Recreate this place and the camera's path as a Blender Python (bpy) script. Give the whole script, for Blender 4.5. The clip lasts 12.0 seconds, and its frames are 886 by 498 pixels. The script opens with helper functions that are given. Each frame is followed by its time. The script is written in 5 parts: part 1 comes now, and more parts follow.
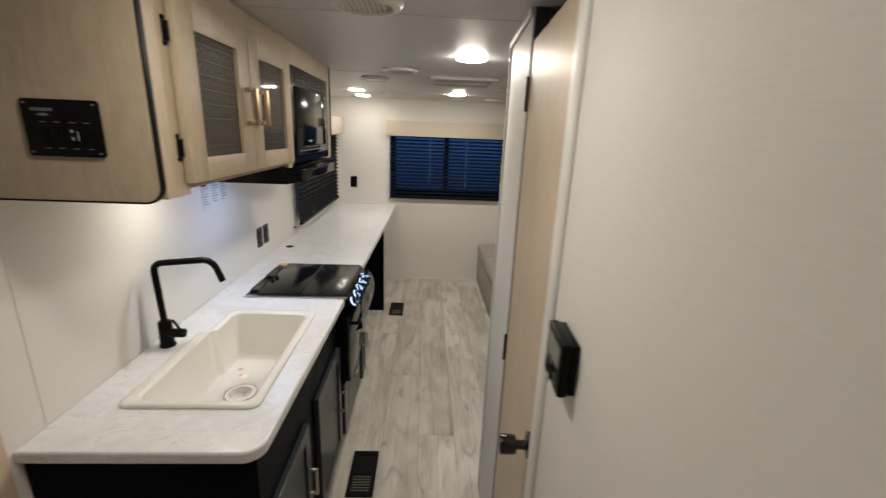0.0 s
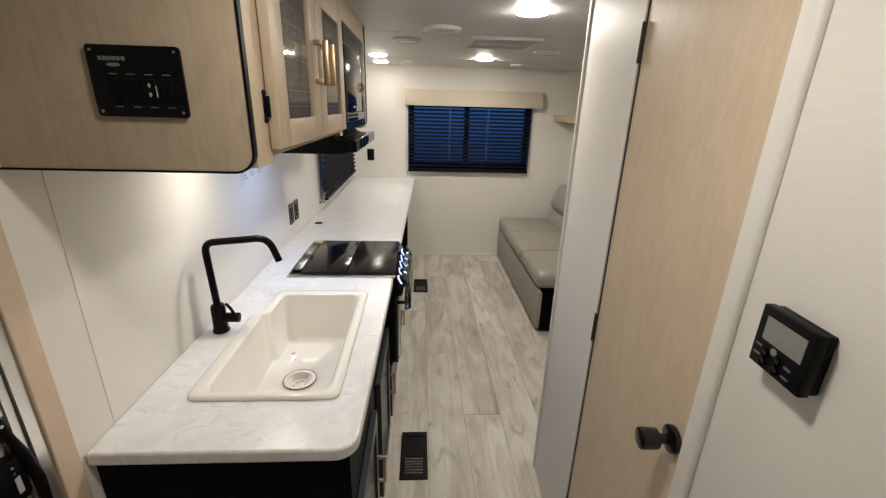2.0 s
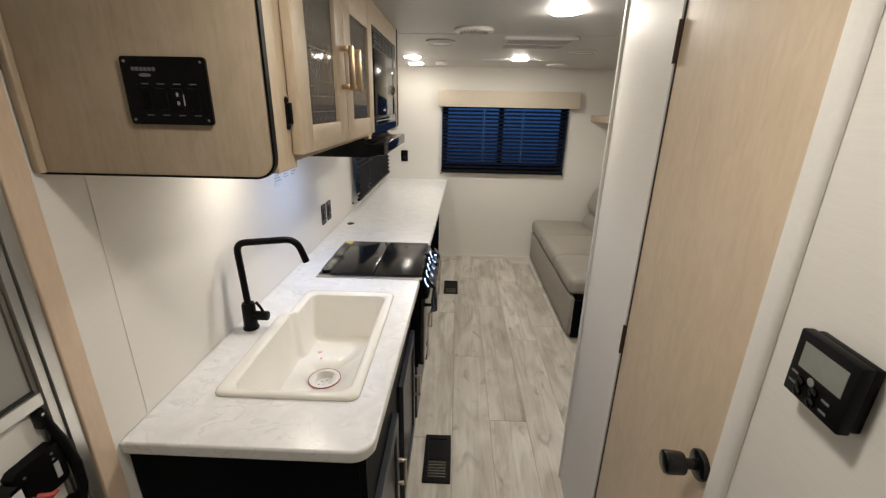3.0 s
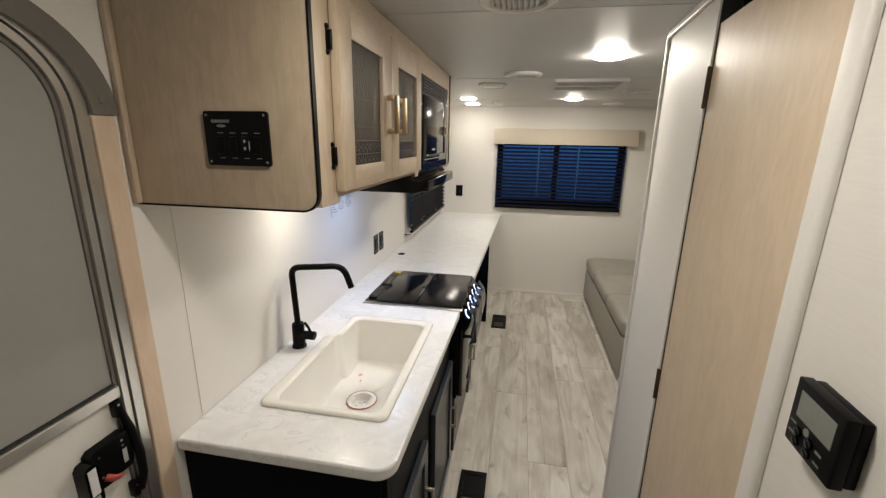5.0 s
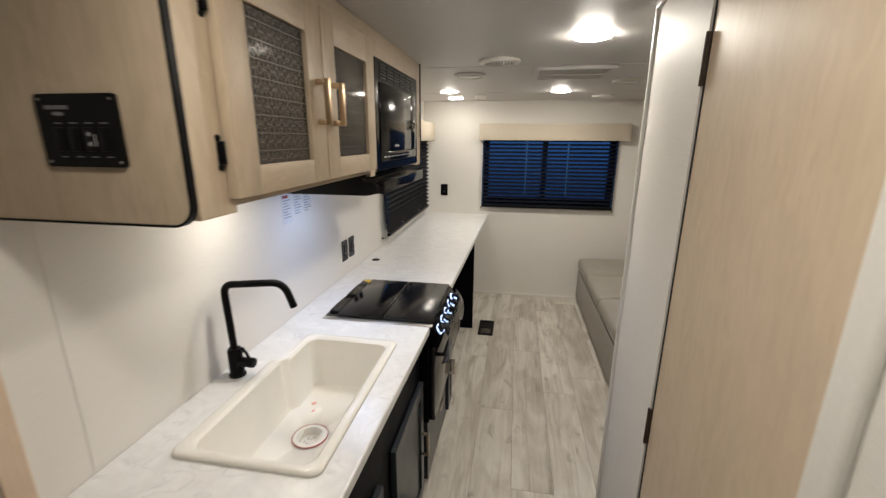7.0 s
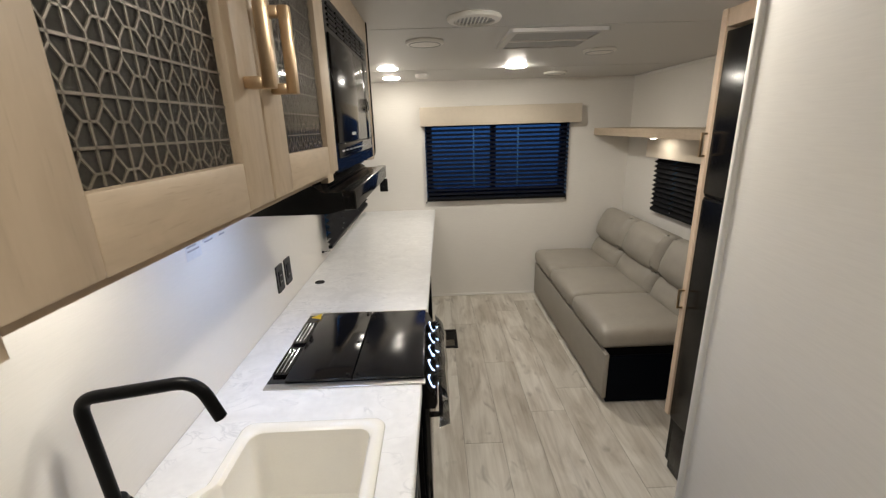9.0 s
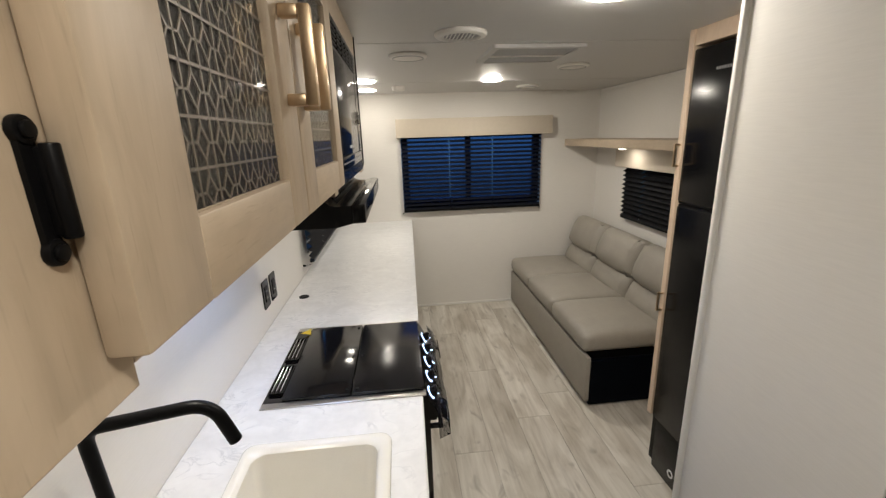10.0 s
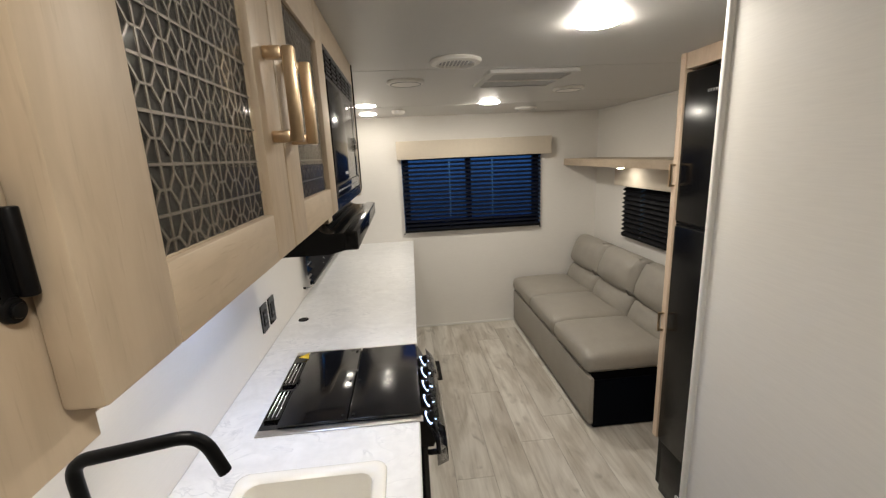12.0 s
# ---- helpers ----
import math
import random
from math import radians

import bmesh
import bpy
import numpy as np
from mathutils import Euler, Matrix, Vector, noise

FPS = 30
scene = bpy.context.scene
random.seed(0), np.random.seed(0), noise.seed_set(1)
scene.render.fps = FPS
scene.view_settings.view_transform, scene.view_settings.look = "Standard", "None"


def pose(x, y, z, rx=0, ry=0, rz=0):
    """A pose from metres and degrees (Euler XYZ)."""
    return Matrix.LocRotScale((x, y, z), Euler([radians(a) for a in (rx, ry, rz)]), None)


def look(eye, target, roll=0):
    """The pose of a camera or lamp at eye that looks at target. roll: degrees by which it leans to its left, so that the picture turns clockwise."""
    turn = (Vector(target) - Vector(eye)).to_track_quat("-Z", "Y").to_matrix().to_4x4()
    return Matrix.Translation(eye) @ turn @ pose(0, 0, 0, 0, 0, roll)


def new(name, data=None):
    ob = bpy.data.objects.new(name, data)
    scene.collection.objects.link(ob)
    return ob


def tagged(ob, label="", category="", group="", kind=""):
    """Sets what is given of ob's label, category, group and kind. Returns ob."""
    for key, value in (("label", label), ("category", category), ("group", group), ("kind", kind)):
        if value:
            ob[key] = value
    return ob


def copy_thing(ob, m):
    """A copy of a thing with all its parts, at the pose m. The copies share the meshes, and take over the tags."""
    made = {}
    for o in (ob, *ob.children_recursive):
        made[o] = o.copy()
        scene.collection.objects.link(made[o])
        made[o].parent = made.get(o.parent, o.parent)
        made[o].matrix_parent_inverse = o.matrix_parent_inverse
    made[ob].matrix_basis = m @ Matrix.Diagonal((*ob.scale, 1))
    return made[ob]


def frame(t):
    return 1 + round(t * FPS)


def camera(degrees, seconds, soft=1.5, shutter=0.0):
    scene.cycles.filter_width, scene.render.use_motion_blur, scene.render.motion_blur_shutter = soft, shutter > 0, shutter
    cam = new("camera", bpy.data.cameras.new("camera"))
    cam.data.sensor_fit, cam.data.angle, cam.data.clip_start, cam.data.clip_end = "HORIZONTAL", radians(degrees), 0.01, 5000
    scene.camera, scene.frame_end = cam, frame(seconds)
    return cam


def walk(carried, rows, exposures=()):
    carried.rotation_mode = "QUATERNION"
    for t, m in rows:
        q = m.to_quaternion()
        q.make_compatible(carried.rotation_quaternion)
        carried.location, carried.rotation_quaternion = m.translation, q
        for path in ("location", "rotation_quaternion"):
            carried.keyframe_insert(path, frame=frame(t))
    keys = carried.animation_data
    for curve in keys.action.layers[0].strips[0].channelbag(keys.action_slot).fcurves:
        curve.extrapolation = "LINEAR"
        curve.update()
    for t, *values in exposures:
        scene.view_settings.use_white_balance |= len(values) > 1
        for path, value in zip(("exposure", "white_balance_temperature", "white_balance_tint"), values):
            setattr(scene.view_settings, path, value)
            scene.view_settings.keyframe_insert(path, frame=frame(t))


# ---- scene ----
cam = camera(94.1, 12.0, 1.3, 0.4)
PATH = [
    (0, (-0.062, 0.13, 1.682), (0.035, 2.053, 1.142), 2.3),
    (0.5, (-0.179, 0.163, 1.67), (-0.22, 2.089, 1.132), 1.3),
    (1, (-0.259, 0.209, 1.659), (-0.237, 2.121, 1.074), 1.4),
    (1.5, (-0.303, 0.244, 1.641), (-0.215, 2.137, 1.004), 1.5),
    (2, (-0.317, 0.256, 1.638), (-0.204, 2.142, 0.983), 1.6),
    (2.5, (-0.318, 0.269, 1.634), (-0.256, 2.152, 0.964), 1.4),
    (3, (-0.282, 0.272, 1.648), (-0.337, 2.16, 0.99), 1.1),
    (5, (-0.202, 0.219, 1.667), (-0.543, 2.122, 1.156), 1.0),
    (5.5, (-0.182, 0.235, 1.662), (-0.573, 2.127, 1.144), 0.4),
    (6, (-0.152, 0.248, 1.657), (-0.578, 2.135, 1.145), 0.0),
    (6.5, (-0.146, 0.291, 1.653), (-0.568, 2.176, 1.136), 0.0),
    (7, (-0.115, 0.455, 1.654), (-0.442, 2.359, 1.135), 0.3),
    (7.5, (-0.148, 0.696, 1.632), (-0.384, 2.608, 1.096), -0.1),
    (7.7, (-0.183, 0.777, 1.628), (-0.382, 2.686, 1.066), -0.1),
    (9.3, (-0.422, 0.938, 1.641), (-0.345, 2.854, 1.069), -2.1),
    (9.5, (-0.449, 0.947, 1.644), (-0.343, 2.865, 1.085), -2.2),
    (10, (-0.469, 0.919, 1.645), (-0.282, 2.839, 1.116), -1.9),
    (10.5, (-0.453, 0.9, 1.663), (-0.223, 2.826, 1.177), -1.8),
    (11, (-0.441, 0.904, 1.663), (-0.217, 2.836, 1.196), -1.9),
    (11.5, (-0.44, 0.915, 1.656), (-0.246, 2.853, 1.204), -2.4),
    (12, (-0.443, 0.916, 1.66), (-0.27, 2.859, 1.218), -2.6),
]
walk(cam, [(t, look(eye, target, roll)) for t, eye, target, roll in PATH],
     [(0.0, -0.2), (1.5, -0.02), (3.0, 0.0), (5.0, 0.02), (6.5, 0.04), (7.5, -0.14), (9.5, -0.03), (10.5, -0.03), (12.0, 0.0)])

# ---- light and exposure ----
world = bpy.data.worlds.new("dusk")
scene.world = world
world.use_nodes = True
wn = world.node_tree.nodes
sky = wn.new("ShaderNodeTexSky")
sky.sky_type, sky.sun_disc, sky.sun_elevation, sky.sun_rotation = "NISHITA", False, radians(28), radians(200)
wn["Background"].inputs["Strength"].default_value = 0.11
dusk = wn.new("ShaderNodeMix")
dusk.data_type, dusk.blend_type = "RGBA", "MULTIPLY"
dusk.inputs[0].default_value, dusk.inputs[7].default_value = 1.0, (0.22, 0.48, 1.0, 1)
world.node_tree.links.new(sky.outputs["Color"], dusk.inputs[6])
world.node_tree.links.new(dusk.outputs[2], wn["Background"].inputs["Color"])
LAMP = 264.0           # radiance of the ceiling lamps' lenses
LAMP_COLOUR = (1.0, 0.927, 0.815, 1)

# ---- materials ----
def mat(name, rough=0.5, metal=0.0, spec=0.5):
    m = bpy.data.materials.new(name)
    m.use_nodes = True
    b = m.node_tree.nodes["Principled BSDF"]
    b.inputs["Roughness"].default_value = rough
    b.inputs["Metallic"].default_value = metal
    b.inputs["Specular IOR Level"].default_value = spec
    return m, m.node_tree, b


def ramp(nt, src, stops):
    r = nt.nodes.new("ShaderNodeValToRGB")
    e = r.color_ramp.elements
    while len(e) < len(stops):
        e.new(0.5)
    for k, (p, c) in zip(e, stops):
        k.position, k.color = p, (*c, 1)
    nt.links.new(src, r.inputs["Fac"])
    return r.outputs["Color"]


def tex(nt, scale, stretch=(1, 1, 1), detail=4.0, dist=0.0, offset=None):
    """Noise in metres; stretch squeezes it along axes."""
    co = nt.nodes.new("ShaderNodeTexCoord")
    mp = nt.nodes.new("ShaderNodeMapping")
    mp.inputs["Scale"].default_value = stretch
    geo = nt.nodes.new("ShaderNodeNewGeometry")
    nt.links.new(geo.outputs["Position"], mp.inputs["Vector"])
    if offset is not None:
        nt.links.new(offset, mp.inputs["Location"])
    nz = nt.nodes.new("ShaderNodeTexNoise")
    nz.inputs["Scale"].default_value, nz.inputs["Detail"].default_value = scale, detail
    nz.inputs["Distortion"].default_value = dist
    nt.links.new(mp.outputs["Vector"], nz.inputs["Vector"])
    return nz.outputs["Fac"]


def mixc(nt, a, b, fac, mode="MIX"):
    m = nt.nodes.new("ShaderNodeMix")
    m.data_type, m.blend_type = "RGBA", mode
    for sock, v in ((m.inputs[6], a), (m.inputs[7], b), (m.inputs[0], fac)):
        if isinstance(v, (int, float)):
            sock.default_value = v
        elif isinstance(v, tuple):
            sock.default_value = (*v, 1)
        else:
            nt.links.new(v, sock)
    return m.outputs[2]


def bump(nt, b, height, strength=0.2, dist=0.002):
    n = nt.nodes.new("ShaderNodeBump")
    n.inputs["Strength"].default_value, n.inputs["Distance"].default_value = strength, dist
    nt.links.new(height, n.inputs["Height"])
    nt.links.new(n.outputs["Normal"], b.inputs["Normal"])


def plain(name, colour, rough=0.5, metal=0.0, vary=0.12, scale=60.0, relief=0.08, stretch=(1, 1, 1), spec=0.5, coat=0.0):
    """A painted or moulded surface with slight mottling and relief."""
    m, nt, b = mat(name, rough, metal, spec)
    n1 = tex(nt, scale, stretch, 3)
    n2 = tex(nt, scale / 14, stretch, 3)
    lo, hi = tuple(c * (1 - vary) for c in colour), tuple(min(1, c * (1 + vary * 0.5)) for c in colour)
    c = mixc(nt, ramp(nt, n1, [(0.3, lo), (0.7, hi)]), ramp(nt, n2, [(0.3, lo), (0.7, hi)]), 0.5)
    nt.links.new(c, b.inputs["Base Color"])
    b.inputs["Coat Weight"].default_value = coat
    rr = nt.nodes.new("ShaderNodeMapRange")
    rr.inputs["To Min"].default_value, rr.inputs["To Max"].default_value = rough * 0.85, min(1, rough * 1.15)
    nt.links.new(n2, rr.inputs["Value"])
    nt.links.new(rr.outputs["Result"], b.inputs["Roughness"])
    if relief:
        bump(nt, b, n1, relief, 0.001)
    return m


def wood(name, light, dark, axis, rough=0.45, fine=1.0):
    """Wood-print laminate, its grain along axis: soft bands, short pores, pale blotches."""
    m, nt, b = mat(name, rough)
    def along(across, length):
        v = [across] * 3
        v[axis] = length
        return tuple(v)
    bands = tex(nt, 1.0, along(9.0 * fine, 0.8), 4, 1.6)
    lines = tex(nt, 1.0, along(95.0, 2.5), 3, 0.6)
    pores = tex(nt, 1.0, along(420.0, 28.0), 2)
    blot = tex(nt, 6.0, (1, 1, 1), 3, 0.5)
    flake = tex(nt, 1.0, along(30.0, 11.0), 5, 1.4)
    mid = tuple(0.45 * a + 0.55 * c for a, c in zip(light, dark))
    deep = tuple(c * 0.80 for c in dark)
    c = ramp(nt, bands, [(0.28, mid), (0.5, tuple((a + q) / 2 for a, q in zip(light, mid))), (0.7, light)])
    c = mixc(nt, c, ramp(nt, lines, [(0.34, dark), (0.58, light)]), 0.32)
    c = mixc(nt, c, ramp(nt, blot, [(0.38, mid), (0.60, light)]), 0.38)
    c = mixc(nt, c, ramp(nt, flake, [(0.36, mid), (0.62, tuple(min(1.0, q * 1.06) for q in light))]), 0.34)
    c = mixc(nt, c, deep, ramp(nt, pores, [(0.62, (0, 0, 0)), (0.78, (0.3, 0.3, 0.3))]))
    nt.links.new(c, b.inputs["Base Color"])
    bump(nt, b, mixc(nt, lines, pores, 0.6), 0.15, 0.0006)
    return m


def panel_wall(name, colour, axis):
    """White vinyl wall panel with a faint woven streak."""
    m, nt, b = mat(name, 0.55, 0, 0.22)
    n1 = tex(nt, 2.2, (9, 9, 170), 4, 0.3)
    n2 = tex(nt, 1.3, (1, 1, 1), 3)
    n3 = tex(nt, 3.0, (260, 260, 30), 2)
    lo, hi = tuple(c * 0.94 for c in colour), tuple(min(1, c * 1.015) for c in colour)
    c = mixc(nt, ramp(nt, n1, [(0.3, lo), (0.65, hi)]), ramp(nt, n2, [(0.3, lo), (0.7, hi)]), 0.5)
    nt.links.new(c, b.inputs["Base Color"])
    bump(nt, b, mixc(nt, n1, n3, 0.35), 0.10, 0.0008)
    return m


def marble(name):
    m, nt, b = mat(name, 0.28, 0, 0.5)
    n1 = tex(nt, 8.5, (1, 1, 1), 8, 1.2)
    n2 = tex(nt, 7.5, (1, 1.6, 1), 8, 1.6)
    n3 = tex(nt, 45, (1, 1, 1), 3)
    base = ramp(nt, n1, [(0.28, (0.73, 0.73, 0.725)), (0.6, (0.83, 0.83, 0.825))])
    sub = nt.nodes.new("ShaderNodeMath")
    sub.operation = "SUBTRACT"
    sub.inputs[1].default_value = 0.5
    nt.links.new(n2, sub.inputs[0])
    ab = nt.nodes.new("ShaderNodeMath")
    ab.operation = "ABSOLUTE"
    nt.links.new(sub.outputs[0], ab.inputs[0])
    vein = ramp(nt, ab.outputs[0], [(0.0, (0.46, 0.46, 0.46)), (0.010, (0.22, 0.22, 0.22)), (0.04, (0, 0, 0))])
    msk = mixc(nt, vein, ramp(nt, n1, [(0.45, (0, 0, 0)), (0.62, (1, 1, 1))]), 1.0, "MULTIPLY")
    c = mixc(nt, base, (0.42, 0.43, 0.45), msk)
    c = mixc(nt, c, ramp(nt, n3, [(0.3, (0.95, 0.95, 0.95)), (0.7, (1, 1, 1))]), 1.0, "MULTIPLY")
    nt.links.new(c, b.inputs["Base Color"])
    bump(nt, b, n3, 0.04, 0.0005)
    return m


def plank_mat(name):
    """Grey oak vinyl planks: each board's own tone, grain and knots."""
    m, nt, b = mat(name, 0.38, 0, 0.45)
    oi = nt.nodes.new("ShaderNodeObjectInfo")
    vm = nt.nodes.new("ShaderNodeVectorMath")
    vm.operation = "SCALE"
    vm.inputs[0].default_value = (17.0, 31.0, 5.0)
    nt.links.new(oi.outputs["Random"], vm.inputs["Scale"])
    off = vm.outputs["Vector"]
    g1 = tex(nt, 1.5, (16, 1.3, 1), 6, 1.2, off)
    g2 = tex(nt, 3.0, (70, 2.5, 1), 3, 0.2, off)
    g3 = tex(nt, 1.0, (7, 2.0, 1), 4, 1.2, off)
    kn = tex(nt, 1.0, (13, 6.0, 1), 2, 0.6, off)
    c = ramp(nt, g1, [(0.25, (0.27, 0.235, 0.19)), (0.42, (0.50, 0.46, 0.40)), (0.68, (0.69, 0.66, 0.60))])
    c = mixc(nt, c, ramp(nt, g2, [(0.3, (0.38, 0.345, 0.30)), (0.6, (0.66, 0.64, 0.60))]), 0.2)
    c = mixc(nt, c, ramp(nt, g3, [(0.36, (0.33, 0.28, 0.22)), (0.58, (0.70, 0.67, 0.615))]), 0.42)
    c = mixc(nt, c, (0.20, 0.175, 0.145), ramp(nt, kn, [(0.62, (0, 0, 0)), (0.74, (0.5, 0.5, 0.5))]))
    tone = ramp(nt, oi.outputs["Random"], [(0.0, (0.92, 0.91, 0.885)), (1.0, (1.10, 1.10, 1.09))])
    c = mixc(nt, c, tone, 1.0, "MULTIPLY")
    nt.links.new(c, b.inputs["Base Color"])
    bump(nt, b, g2, 0.15, 0.0006)
    return m


def emitter(name, colour, strength):
    m, nt, b = mat(name, 0.4)
    b.inputs["Base Color"].default_value = (0.8, 0.8, 0.8, 1)
    b.inputs["Emission Color"].default_value = colour
    b.inputs["Emission Strength"].default_value = strength
    return m


def clear(name, colour=(1, 1, 1), rough=0.0, ior=1.45):
    m, nt, b = mat(name, rough)
    b.inputs["Base Color"].default_value = (*colour, 1)
    b.inputs["Transmission Weight"].default_value = 1.0
    b.inputs["IOR"].default_value = ior
    return m


def blind_mat(name, cloth, through_colour, share, sheer):
    m, nt, b = mat(name, 0.8, 0, 0.2)
    b.inputs["Base Color"].default_value = (*cloth, 1)
    tr = nt.nodes.new("ShaderNodeBsdfTranslucent")
    tr.inputs["Color"].default_value = (*through_colour, 1)
    mx = nt.nodes.new("ShaderNodeMixShader")
    mx.inputs["Fac"].default_value = share
    nt.links.new(b.outputs[0], mx.inputs[1])
    nt.links.new(tr.outputs[0], mx.inputs[2])
    tp = nt.nodes.new("ShaderNodeBsdfTransparent")
    tp.inputs["Color"].default_value = (0.32, 0.55, 1.0, 1)
    mt = nt.nodes.new("ShaderNodeMixShader")
    mt.inputs["Fac"].default_value = sheer
    nt.links.new(mx.outputs[0], mt.inputs[1])
    nt.links.new(tp.outputs[0], mt.inputs[2])
    nt.links.new(mt.outputs[0], nt.nodes["Material Output"].inputs["Surface"])
    wv = tex(nt, 500, (1, 1, 1), 1)
    bump(nt, b, wv, 0.1, 0.0004)
    return m


WALL_X = panel_wall("wall_vinyl", (0.80, 0.775, 0.73), 2)
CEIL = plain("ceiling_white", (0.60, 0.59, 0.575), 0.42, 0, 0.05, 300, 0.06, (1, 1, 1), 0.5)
TRIMW = plain("trim_white", (0.80, 0.78, 0.74), 0.42, 0, 0.05, 120, 0.04)
WOOD_Z = wood("oak_print_upright", (0.525, 0.428, 0.315), (0.32, 0.246, 0.170), 2)
WOOD_Y = wood("oak_print_lying", (0.525, 0.428, 0.315), (0.32, 0.246, 0.170), 1)
DOORWOOD = wood("bath_door_oak", (0.68, 0.555, 0.41), (0.53, 0.42, 0.30), 2, 0.46, 0.7)
DOORWOOD.node_tree.nodes["Principled BSDF"].inputs["Specular IOR Level"].default_value = 0.36
STRIPWOOD = wood("strip_oak", (0.70, 0.555, 0.42), (0.56, 0.42, 0.30), 2, 0.5, 1.4)
MARBLE = marble("marble_laminate")
PLANK = plank_mat("grey_oak_plank")
JOINT = plain("floor_joint", (0.22, 0.20, 0.175), 0.8)
SINK = plain("sink_composite", (0.82, 0.80, 0.74), 0.22, 0, 0.03, 200, 0.02)
BLACK = plain("black_gloss", (0.004, 0.004, 0.0045), 0.12, 0, 0.2, 80, 0.0, (1, 1, 1), 0.24)
BLACKM = plain("black_satin", (0.004, 0.004, 0.0045), 0.38, 0, 0.2, 150, 0.05, (1, 1, 1), 0.12)
FRIDGE = plain("fridge_black", (0.004, 0.004, 0.0045), 0.2, 0, 0.2, 60, 0.0, (1, 1, 1), 0.12)
GLASSTOP = plain("black_enamel", (0.005, 0.005, 0.006), 0.11, 0, 0.3, 20, 0.012)
GLASSTOP_WORN = plain("black_enamel_worn", (0.007, 0.007, 0.008), 0.19, 0, 0.4, 45, 0.03)
NAVY = plain("navy_laminate", (0.002, 0.003, 0.0055), 0.45, 0, 0.2, 90, 0.06, (1, 1, 1), 0.05)
CHARCOAL = plain("charcoal_laminate", (0.026, 0.031, 0.039), 0.32, 0, 0.15, 90, 0.05)
STEEL = plain("brushed_steel", (0.62, 0.60, 0.57), 0.30, 1.0, 0.08, 300, 0.05, (1, 8, 1))
CHROME = plain("chrome", (0.75, 0.75, 0.76), 0.12, 1.0, 0.05, 100, 0.0)
BRASS = plain("brushed_brass", (0.64, 0.48, 0.31), 0.34, 1.0, 0.08, 250, 0.05)
NICKEL = plain("brushed_nickel", (0.60, 0.52, 0.42), 0.30, 1.0, 0.08, 250, 0.05)
ALU = plain("aluminium", (0.74, 0.73, 0.70), 0.30, 0.9, 0.08, 200, 0.05)
GREYTRIM = plain("grey_moulded_trim", (0.17, 0.157, 0.137), 0.5, 0, 0.12, 400, 0.25)
BRONZE = plain("dark_bronze", (0.07, 0.05, 0.04), 0.45, 0.5, 0.1, 150, 0.05)
# black of rubber seals, also used for shaded gaps and holes
GASKET_GAP = plain("gasket_gap_black", (0.02, 0.02, 0.02), 0.7)
SHADE = plain("grey_roller_shade", (0.32, 0.315, 0.295), 0.75, 0, 0.06, 600, 0.15)
LEATHER = plain("taupe_leatherette", (0.325, 0.300, 0.258), 0.46, 0, 0.12, 160, 0.22)
VALANCE = plain("beige_valance_cloth", (0.60, 0.53, 0.43), 0.75, 0, 0.06, 500, 0.15)
BLIND = blind_mat("pleated_blind_cloth", (0.005, 0.006, 0.010), (0.20, 0.38, 0.90), 0.03, 0.01)
# same cloth for the sky-lit pleat facets, their dusk glow set by material
BLIND_LIT = blind_mat("pleated_blind_cloth_lit", (0.008, 0.010, 0.018), (0.24, 0.42, 0.90), 0.24, 0.60)
# opaque copy: the darkness outside the side windows is put into the cloth
BLIND_DARK = plain("unlit_blind_cloth", (0.012, 0.012, 0.014), 0.7, 0, 0.15, 400, 0.1, (1, 1, 1), 0.15)
PLASTICW = plain("white_plastic", (0.78, 0.76, 0.72), 0.35, 0, 0.04, 200, 0.02)
GREYP = plain("grey_print", (0.42, 0.42, 0.42), 0.6)
DIMP = plain("dim_print", (0.16, 0.16, 0.16), 0.6)
WHITEP = plain("white_print", (0.75, 0.75, 0.75), 0.6)
REDP = plain("red_print", (0.42, 0.06, 0.05), 0.5)
YELLOWP = plain("yellow_print", (0.80, 0.55, 0.03), 0.5)
PINK = plain("pink_smear", (0.80, 0.42, 0.36), 0.4)
LCD = plain("lcd_grey", (0.23, 0.24, 0.215), 0.25)
GLASS = clear("window_glass")
SMOKE = clear("door_acrylic", (0.95, 0.94, 0.92), 0.04, 1.07)
FILM = clear("plastic_film", (0.97, 0.98, 1.0), 0.08, 1.2)
LENS = emitter("lamp_lens", LAMP_COLOUR, LAMP)
LENS_SOFT = emitter("lamp_lens_dimmer", LAMP_COLOUR, LAMP * 0.22)
LENS_ENTRY = emitter("lamp_lens_entry", LAMP_COLOUR, LAMP * 0.42)
PUCK = emitter("puck_lens", LAMP_COLOUR, LAMP * 0.42)
PUCK_SINK = emitter("puck_lens_sink", LAMP_COLOUR, LAMP * 0.70)
HOODLED = emitter("hood_led", (0.50, 0.64, 1.0, 1), 26.0)
KNOBLED = emitter("knob_led", (0.45, 0.60, 1.0, 1), 9.0)
SLAT = plain("worn_dark_metal", (0.30, 0.27, 0.22), 0.35, 0.8, 0.3, 120, 0.1)
# near-black that stands in for deep shade
SHADE_DARK = plain("painted_shade_dark", (0.012, 0.011, 0.010), 0.8)

